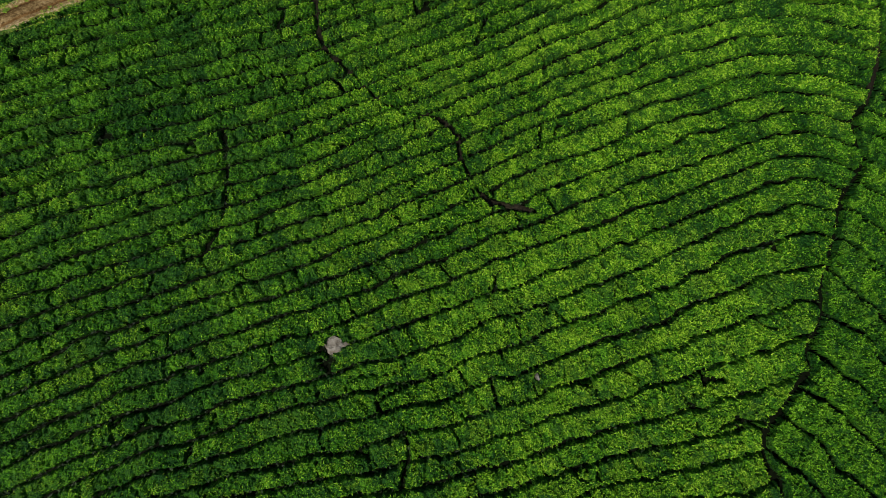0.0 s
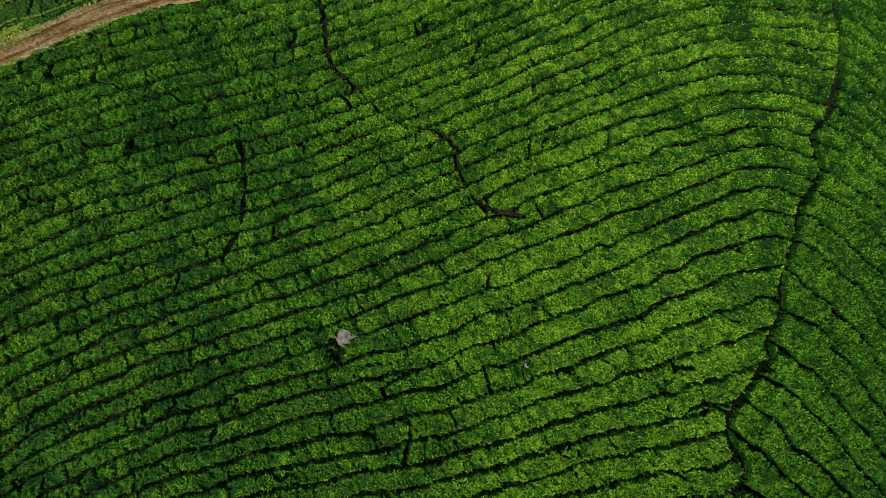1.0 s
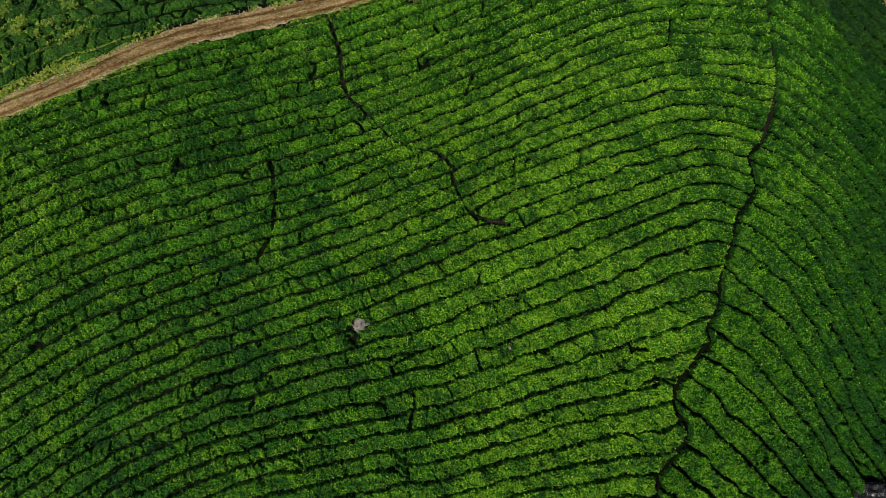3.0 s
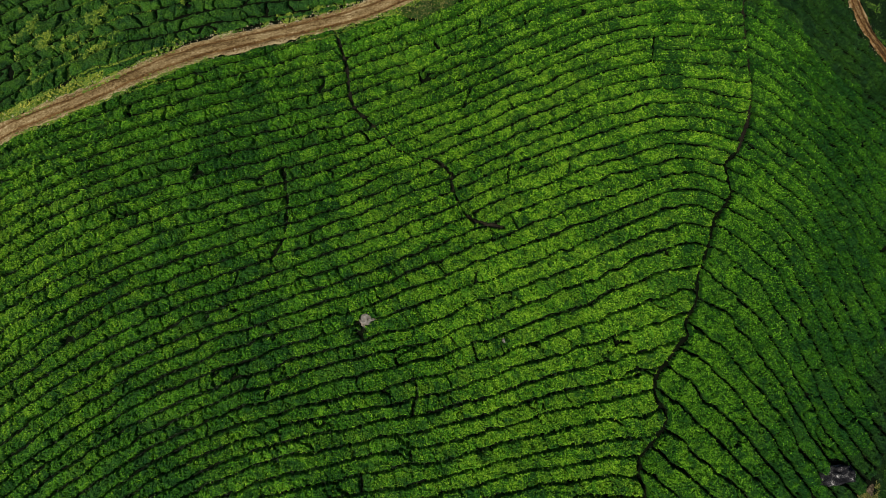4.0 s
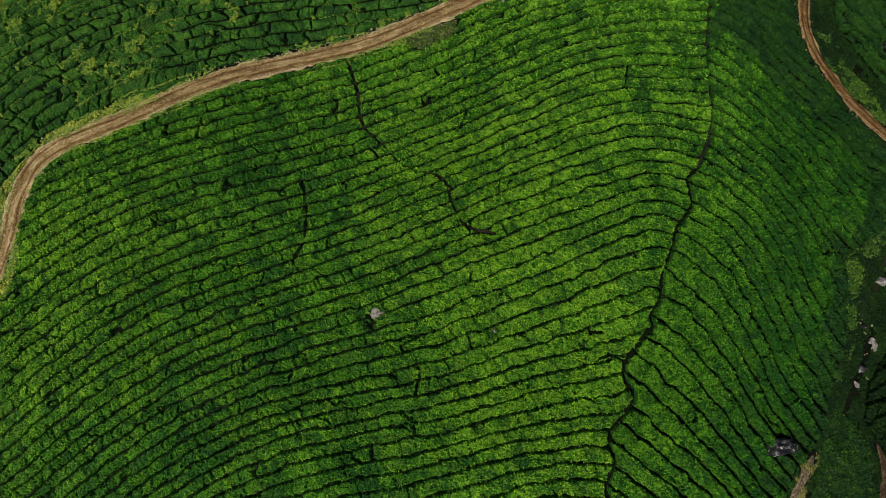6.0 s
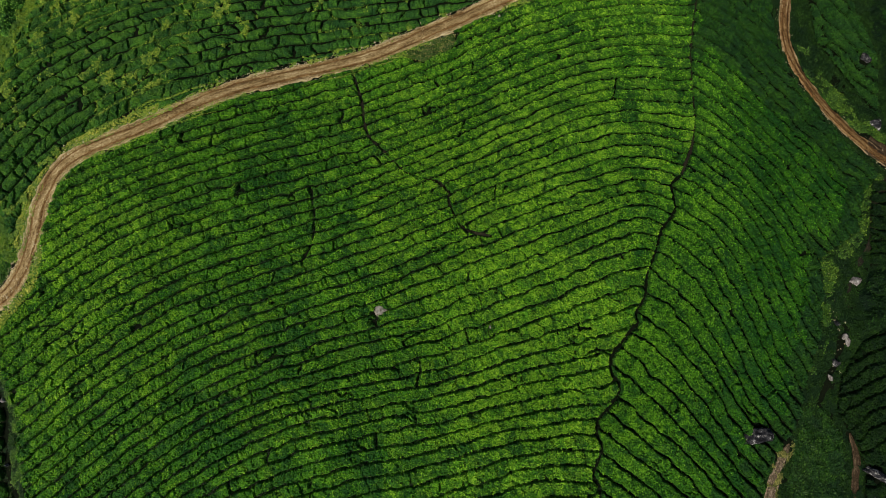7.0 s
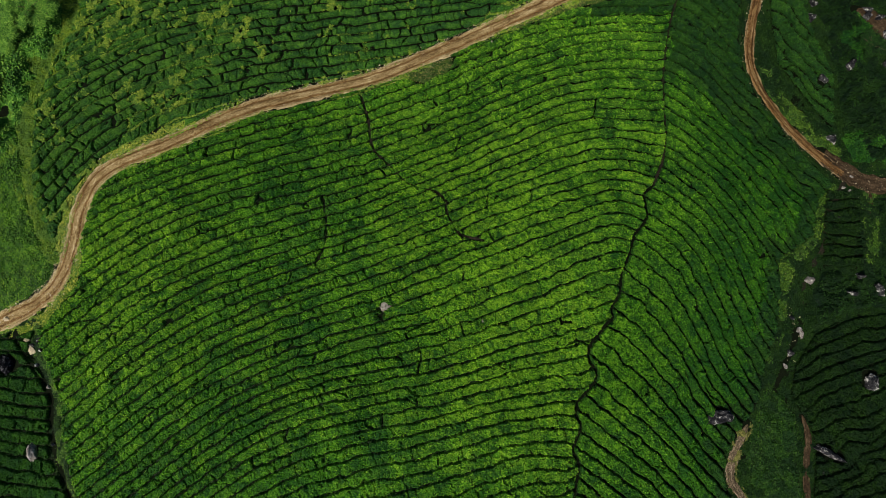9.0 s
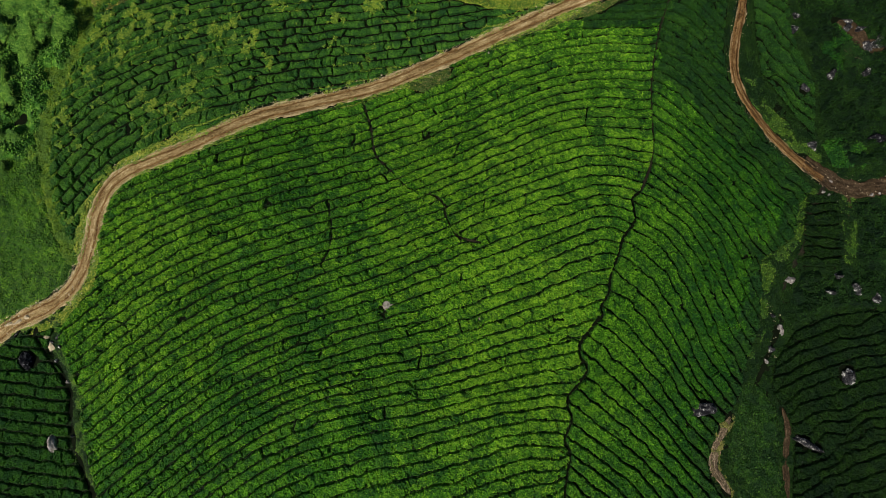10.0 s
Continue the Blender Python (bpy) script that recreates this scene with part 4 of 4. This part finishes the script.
leaf_sheet("hillside_scrub", "tangled scrub between rocks beyond the track, darkened for shade", "scrub", SCRUB, 1.6, 0.21, 2.2, shaded_scrub_leaf, shaded_scrub_single, 210, 2.0, 0.15, off_ways, 1.6)
leaf_sheet("hillside_scrub", "bushes beside the muddy junction, darkened for shade", "scrub", EAST_BUSHES, 1.2, 0.21, 2.0, shaded_scrub_leaf, shaded_scrub_single, 220, 2.0, 0.15, off_ways, 1.5)
FERNS = [(64.5, 38.5), (67.0, 40.0), (69.0, 37.0), (68.2, 31.5), (65.4, 30.6), (63.6, 34.0)]
leaf_sheet("fern_patch", "bright green ferns among dark scrub and rocks", "ferns", FERNS, 2.0, 0.2, 1.6, tea_side, side_leaf, 345, 1.0, 0.2, None, 0.8)
leaf_sheet("ground_cover", "low even dark green ground cover in the hollow", "ground cover", GRASS, 0.5, 0.2, 2.0, cover_leaf, cover_single, 230, 1.0, 0.2)
leaf_sheet("grass_margin", "strip of bright grass along the gully", "grass", MARGIN, 0.36, 0.2, 1.5, mid_grass, mid_blade, 240, 0.9, 0.2)
leaf_sheet("grass_verge", "strip of yellow-green grass beside the dirt track", "grass", VERGE_EAST, 0.3, 0.2, 1.5, mid_grass, mid_blade, 250, 0.9, 0.2, off_ways)
leaf_sheet("meadow", "patch of dry yellow-green grass beyond the road", "grass", MEADOW, 0.3, 0.2, 2.0, grass_leaf, yellow_blade, 260, 0.9, 0.22)


def build_weeds():
    """Tufts of yellow-green grass along the road's edges and between the dark bushes."""
    rng = np.random.RandomState(77)
    road = along(NORTH_ROAD, 0.25)
    d = np.gradient(road, axis=0)
    d /= np.hypot(*d.T)[:, None]
    side = np.column_stack([d[:, 1], -d[:, 0]])
    spots = []
    for sign, reach, seed in ((1, 1.1, 1), (-1, 0.55, 2)):
        s = np.arange(len(road)) * 0.25
        lush = np.clip(0.35 + 0.9 * value_noise(s, 0 * s, 5.0, 300 + seed) + 0.5 * value_noise(s, 0 * s, 1.3, 310 + seed), 0, 1.5)
        count = rng.poisson(lush * (12 if sign > 0 else 7))
        k = np.repeat(np.arange(len(road)), count)
        off = 1.35 + rng.uniform(-0.35, 1.0, len(k)) * reach * (0.5 + lush[k])
        spots.append(road[k] + sign * side[k] * off[:, None] + rng.uniform(-0.15, 0.15, (len(k), 2)))
    tuft = np.vstack(spots)
    ob = blades("road_verge", tuft, 0.22, weed_single, rng)
    tagged(ob, "tufts of yellow-green grass along the dirt road", "grass", kind="stuff")
    x, y = rng.uniform(-64, 30, 200000), rng.uniform(-2, 49, 200000)
    lush = 0.7 * value_noise(x, y, 3.4, 320) + 0.8 * value_noise(x, y, 1.5, 321) + 0.7 * value_noise(x, y, 0.6, 322) + 0.5 * (y - 24) / 20 - 0.35 * np.clip((x + 12) / 14, 0, 1) + 0.3 * np.clip((-22 - x) / 15, 0, 1)
    north = ~inside(x, y, [*map(tuple, along(NORTH_ROAD, 3.0)), (-90, -60), (95, -60), (95, 47)])
    ok = north & (lush > 0.98 + rng.uniform(0, 0.4, len(x))) & inside(x, y, [*UPPER_WEST, (-54, -8), (60, -8), (60, 60), (-51, 60)]) & (distance(x, y, along(NORTH_ROAD, 3.0)) > 1.6)
    ob = blades("weeds", np.column_stack([x, y])[ok], 0.24, weed_single, rng, 0.38)
    tagged(ob, "clumps of pale yellow-green weeds among tea bushes", "weeds", kind="stuff")


def blades(name, spots, size, material, rng, base=0.1):
    per = 5
    p = np.repeat(spots, per, axis=0) + rng.uniform(-0.13, 0.13, (len(spots) * per, 2))
    foot = np.column_stack([p, lie(p[:, 0], p[:, 1]) + base + rng.uniform(-0.3, 0.35, len(p)) * (base > 0.3)])
    return link_mesh(name, leaf_triangles(foot, rng, size), np.arange(3 * len(p)).reshape(-1, 3), material)


build_weeds()


# ---- trees ----
def tube(points, radii, sides=7):
    """A tapering round limb along a bent line."""
    points = [Vector(p) for p in points]
    verts, faces = [], []
    for k, (p, r) in enumerate(zip(points, radii)):
        d = (points[min(k + 1, len(points) - 1)] - points[max(k - 1, 0)]).normalized()
        a = d.orthogonal().normalized()
        b = d.cross(a)
        verts += [p + (a * math.cos(t) + b * math.sin(t)) * r for t in (2 * math.pi * q / sides for q in range(sides))]
    for k in range(len(points) - 1):
        for q in range(sides):
            i, j = k * sides + q, k * sides + (q + 1) % sides
            faces.append((i, j, j + sides, i + sides))
    return [tuple(v) for v in verts], faces


def build_tree(x, y, tall, spread, seed, label, leaves, count=7000):
    rng = np.random.RandomState(seed)
    foot = Vector((x, y, float(lie(x, y)) - 0.2))
    tree = tagged(new("tree"), label, "tree")
    tree.location = foot
    lean = Vector((rng.uniform(-0.1, 0.1), rng.uniform(-0.1, 0.1), 1))
    stem = [lean * tall * h + Vector((0.1 * math.sin(5 * h), 0.1 * math.cos(4 * h), 0)) for h in (0, 0.2, 0.4, 0.6, 0.8)]
    v, f = tube(stem, [spread * 0.09 * w for w in (1.3, 1, 0.8, 0.55, 0.25)])
    link_mesh("trunk", v, f, bark, tree, True)
    centres = []
    for k in range(15):
        a, h = k * 2.4 + rng.uniform(-0.4, 0.4), rng.uniform(0.4, 0.85)
        root = lean * tall * h
        tip = root + Vector((math.cos(a), math.sin(a), rng.uniform(0.25, 0.7))) * spread * rng.uniform(0.4, 1.0)
        v, f = tube([root, root.lerp(tip, 0.5) + Vector((0, 0, 0.15)), tip], [spread * 0.04, spread * 0.028, spread * 0.01], 5)
        link_mesh("limb", v, f, bark, tree, True)
        centres += [tip, root.lerp(tip, 0.6)]
    centres.append(lean * tall * 0.95)
    c = np.array([tuple(p) for p in centres])
    which = rng.randint(0, len(c), count)
    ball = rng.normal(size=(count, 3))
    ball /= np.linalg.norm(ball, axis=1)[:, None]
    base = c[which] + ball * (spread * rng.uniform(0.13, 0.34, len(c)))[which][:, None] * rng.normal(0.95, 0.28, count)[:, None] * np.array([1, 1, 0.7])
    link_mesh("crown", leaf_triangles(base, rng, 0.17), np.arange(3 * count).reshape(-1, 3), leaves, tree)


for k, (tx, ty, tall, spread) in enumerate([(-63.6, 39.2, 4.2, 3.4), (-68.3, 42.6, 4.2, 3.4), (-72.4, 37.2, 4.2, 3.4), (-64.4, 46.4, 4.0, 3.2), (-67.6, 35.2, 3.6, 2.8), (-72.5, 30.2, 3.4, 2.8), (-70.6, 25.6, 3.0, 2.2)]):
    build_tree(tx, ty, tall, spread, 400 + k, "leafy green tree in scrub beside the tea", wood_single, 16000)
for k, (tx, ty, tall, spread) in enumerate([(-68.6, 18.8, 2.2, 2.0), (-70.4, 13.6, 2.0, 2.0)]):
    build_tree(tx, ty, tall, spread, 430 + k, "dark green bushy tree above the fern bank", upper_leaf, 6000)
for k, (tx, ty, tall, spread) in enumerate([(72.4, 24.1, 3.2, 2.4), (67.4, 33.2, 3.0, 2.2), (74.2, 36.1, 3.4, 2.6), (66.1, 43.1, 3.0, 2.2), (70.6, 5, 2.6, 2.2), (67, 0.5, 2.4, 1.8)]):
    build_tree(tx, ty, tall, spread, 450 + k, "leafy tree among rocks beyond the track, darkened for shade", shaded_scrub_single, 3500)


# ---- rocks ----
def build_rock(name, label, x, y, size, seed, material, sink=0.25, turn=0.0, rough=0.2):
    bm = bmesh.new()
    bmesh.ops.create_icosphere(bm, subdivisions=4, radius=1.0)
    shift = Vector((seed * 3.7, seed * 1.9, seed * 5.3))
    rng = random.Random(seed)
    cuts = [(Vector((rng.uniform(-1, 1), rng.uniform(-1, 1), rng.uniform(-0.3, 1))).normalized(), rng.uniform(0.36, 0.74)) for _ in range(13)]
    for v in bm.verts:
        p = v.co.copy()
        for n, d in cuts:
            over = p.dot(n) - d
            if over > 0:
                p -= n * over * 0.97
        p *= 1 + rough * noise.noise(p * 1.7 + shift) + 0.17 * noise.noise(p * 4 + shift) + 0.08 * noise.noise(p * 11 + shift)
        v.co = p
    me = bpy.data.meshes.new(name)
    bm.to_mesh(me)
    bm.free()
    me.materials.append(material)
    ob = new(name, me)
    ob.scale = size
    ob.rotation_euler = (0, 0, radians(turn))
    ob.location = (x, y, float(lie(x, y)) + size[2] * (1 - 2 * sink))
    return tagged(ob, label, "rock")


build_rock("boulder", "weathered pale tan boulder among tea hedges", -6.9, -6.15, (1.35, 0.85, 0.55), 1, tan_stone, 0.05, 12)
build_rock("boulder", "dark craggy boulder with pale streaks beside tea", 36.2, -20, (2.1, 1.8, 1.2), 2, dark_stone, 0.15, 40)
build_rock("boulder", "dark wet boulder in the lower tea", 58.8, -16.8, (1.2, 1.4, 1.1), 3, dark_stone, 0.15, 10)
build_rock("boulder", "long grey slab of rock beside the path", 51.3, -25.5, (3.3, 0.62, 1.0), 4, dark_stone, 0.2, -24)
build_rock("boulder", "black upright boulder above the lower hedges", -59.9, -14.6, (1.3, 2.0, 1.4), 5, black_stone, 0.15, 10)
build_rock("boulder", "pale upright boulder in a dark tea field", -54.5, -25.9, (0.85, 1.4, 1.0), 6, stone, 0.1, 5)
build_rock("boulder", "dark rock with pale streaks in scrub", 59.6, 27.9, (1.2, 0.9, 0.8), 7, dark_stone, 0.2, -35)
build_rock("boulder", "dark rock beside the grass verge", 59.4, 18.1, (1.3, 0.8, 0.7), 8, dark_stone, 0.2, -25)
build_rock("boulder", "black rock in scrub", 70.2, 19.1, (1.5, 1.2, 1.3), 9, black_stone, 0.15)
build_rock("boulder", "pale broken rock at the gully's edge", 51.5, -3, (1.1, 0.8, 0.5), 10, stone, 0.25, 20)
for rx, ry, a, b, turn in [(-64.1, -9.6, 0.9, 0.45, 20), (-62.6, -9.2, 1.0, 0.4, 30), (-61.2, -8.5, 0.6, 0.4, 10), (-57.4, -11.4, 0.7, 0.6, 50), (-56.3, -12.8, 0.6, 0.8, 0)]:
    build_rock("boulder", "pale weathered rock beside the gravelly road", rx, ry, (a, b, 0.45), int(60 + ry), pale_stone, 0.2, turn)
for rx, ry, a, b, turn in [(70.4, 38.4, 1.6, 1.0, 20), (71.6, 35.6, 1.8, 1.2, -20), (73.8, 37.0, 1.3, 1.0, 50), (68.6, 39.8, 1.0, 0.9, 0), (61.4, 12.2, 0.6, 0.35, -30), (59.8, 10.4, 0.5, 0.4, 10), (60.6, 9.9, 0.45, 0.4, 70), (67.6, 10.0, 0.6, 0.4, 0), (69.0, 10.3, 0.5, 0.45, 40)]:
    build_rock("boulder", "weathered grey-brown rock on bare ground", rx, ry, (a * 0.8, b * 0.8, 0.8 if ry > 20 else 0.4), int(80 + rx), dark_stone if ry > 20 else stone, 0.2, turn)
build_rock("boulder", "small pale stone by the road", 8, 32.4, (0.3, 0.34, 0.75), 11, stone, 0.1)
build_rock("boulder", "small white stone between tea hedges", 5.7, -7.7, (0.16, 0.3, 0.8), 12, stone, 0.1)
build_rock("boulder", "small pale stone in scrub", -68.5, 34.5, (0.7, 0.5, 0.6), 13, stone, 0.1)
for k, (rx, ry, a, b) in enumerate([(48.8, -9.6, 0.6, 0.4), (47.2, -12.6, 0.5, 0.7), (48, -8, 0.4, 0.5), (46.3, -14.2, 0.5, 0.3), (57.4, -4.8, 0.9, 0.5), (59.5, -2.4, 0.7, 0.5), (61.8, -4.4, 0.8, 1.0), (64.9, -5.8, 1.1, 0.5), (66.5, -4.6, 0.7, 0.4), (58.8, 37.9, 0.9, 1.0), (73, 35.7, 1.4, 1.1), (68, 41.7, 1.2, 0.9), (49.2, -10.2, 0.8, 0.5), (-55.6, -11.4, 0.45, 0.5), (-55.0, -12.6, 0.4, 0.35), (57.8, 6, 0.5, 0.4), (50.2, -27.7, 0.4, 0.3), (50, -28.9, 0.35, 0.45), (59.4, 40.3, 0.8, 0.6), (68.2, 38.6, 1.0, 0.8), (64.5, 30.3, 0.8, 0.9), (70.4, 30.7, 1.1, 0.7), (-56.4, -12, 0.5, 0.7), (-55.3, -14.7, 0.4, 0.5), (-52.9, -17.5, 0.4, 0.3), (-51.4, -24.8, 0.5, 0.3), (-62.6, -11.1, 0.7, 0.4)]):
    build_rock("stone", "weathered grey stone at the field's edge", rx, ry, (a, b, 1.4 if rx > 56 and (ry > 14 or -8 < ry < 0) else 0.5), 20 + k, stone if k % 3 == 0 and rx < 56 else dark_stone, 0.2, 37 * k)


def build_pebbles():
    """Loose pale stones on the road's shoulders and at the junction."""
    rng = np.random.RandomState(91)
    spots = []
    for line, half, count in ((NORTH_ROAD, 1.35, 3600), (EAST_ROAD, 1.05, 420)):
        c = along(line, 0.25)
        d = np.gradient(c, axis=0)
        d /= np.hypot(*d.T)[:, None]
        k = rng.randint(0, len(c), count)
        off = rng.choice([-1, 1, 1], count) * half * (1.05 + 0.22 * rng.normal(size=count))
        spots.append(c[k] + np.column_stack([d[k, 1], -d[k, 0]]) * off[:, None])
    spots.append(np.array([63.7, 11.5]) + rng.normal(size=(70, 2)) * np.array([2.6, 1.3]))
    spots.append(np.array([47.8, -8.5]) + rng.normal(size=(50, 2)) * np.array([0.9, 3.0]))
    c = along(NORTH_ROAD[-7:-1], 0.2)
    spots.append(c[rng.randint(0, len(c), 420)] + rng.normal(size=(420, 2)) * 0.9)
    p = np.vstack(spots)
    unit = np.array([(1, 0, 0), (-1, 0, 0), (0, 1, 0), (0, -1, 0), (0, 0, 1), (0, 0, -1)], float)
    tri = np.array([(0, 2, 4), (2, 1, 4), (1, 3, 4), (3, 0, 4), (2, 0, 5), (1, 2, 5), (3, 1, 5), (0, 3, 5)])
    size = rng.uniform(0.025, 0.075, len(p)) * rng.choice([1, 1, 1, 1, 1, 2.2], len(p))
    v = unit[None] * size[:, None, None] * rng.uniform(0.6, 1.2, (len(p), 6, 3))
    a = rng.uniform(0, 6.3, len(p))
    ca, sa = np.cos(a)[:, None], np.sin(a)[:, None]
    v = np.stack([v[..., 0] * ca - v[..., 1] * sa, v[..., 0] * sa + v[..., 1] * ca, v[..., 2] * 0.6], -1)
    v += np.column_stack([p, lie(p[:, 0], p[:, 1]) + 0.17])[:, None, :]
    f = (tri[None] + 6 * np.arange(len(p))[:, None, None]).reshape(-1, 3)
    tagged(link_mesh("pebbles", v.reshape(-1, 3), f, pale_stone), "loose pale stones along the dirt roads", "stones", kind="stuff")


build_pebbles()
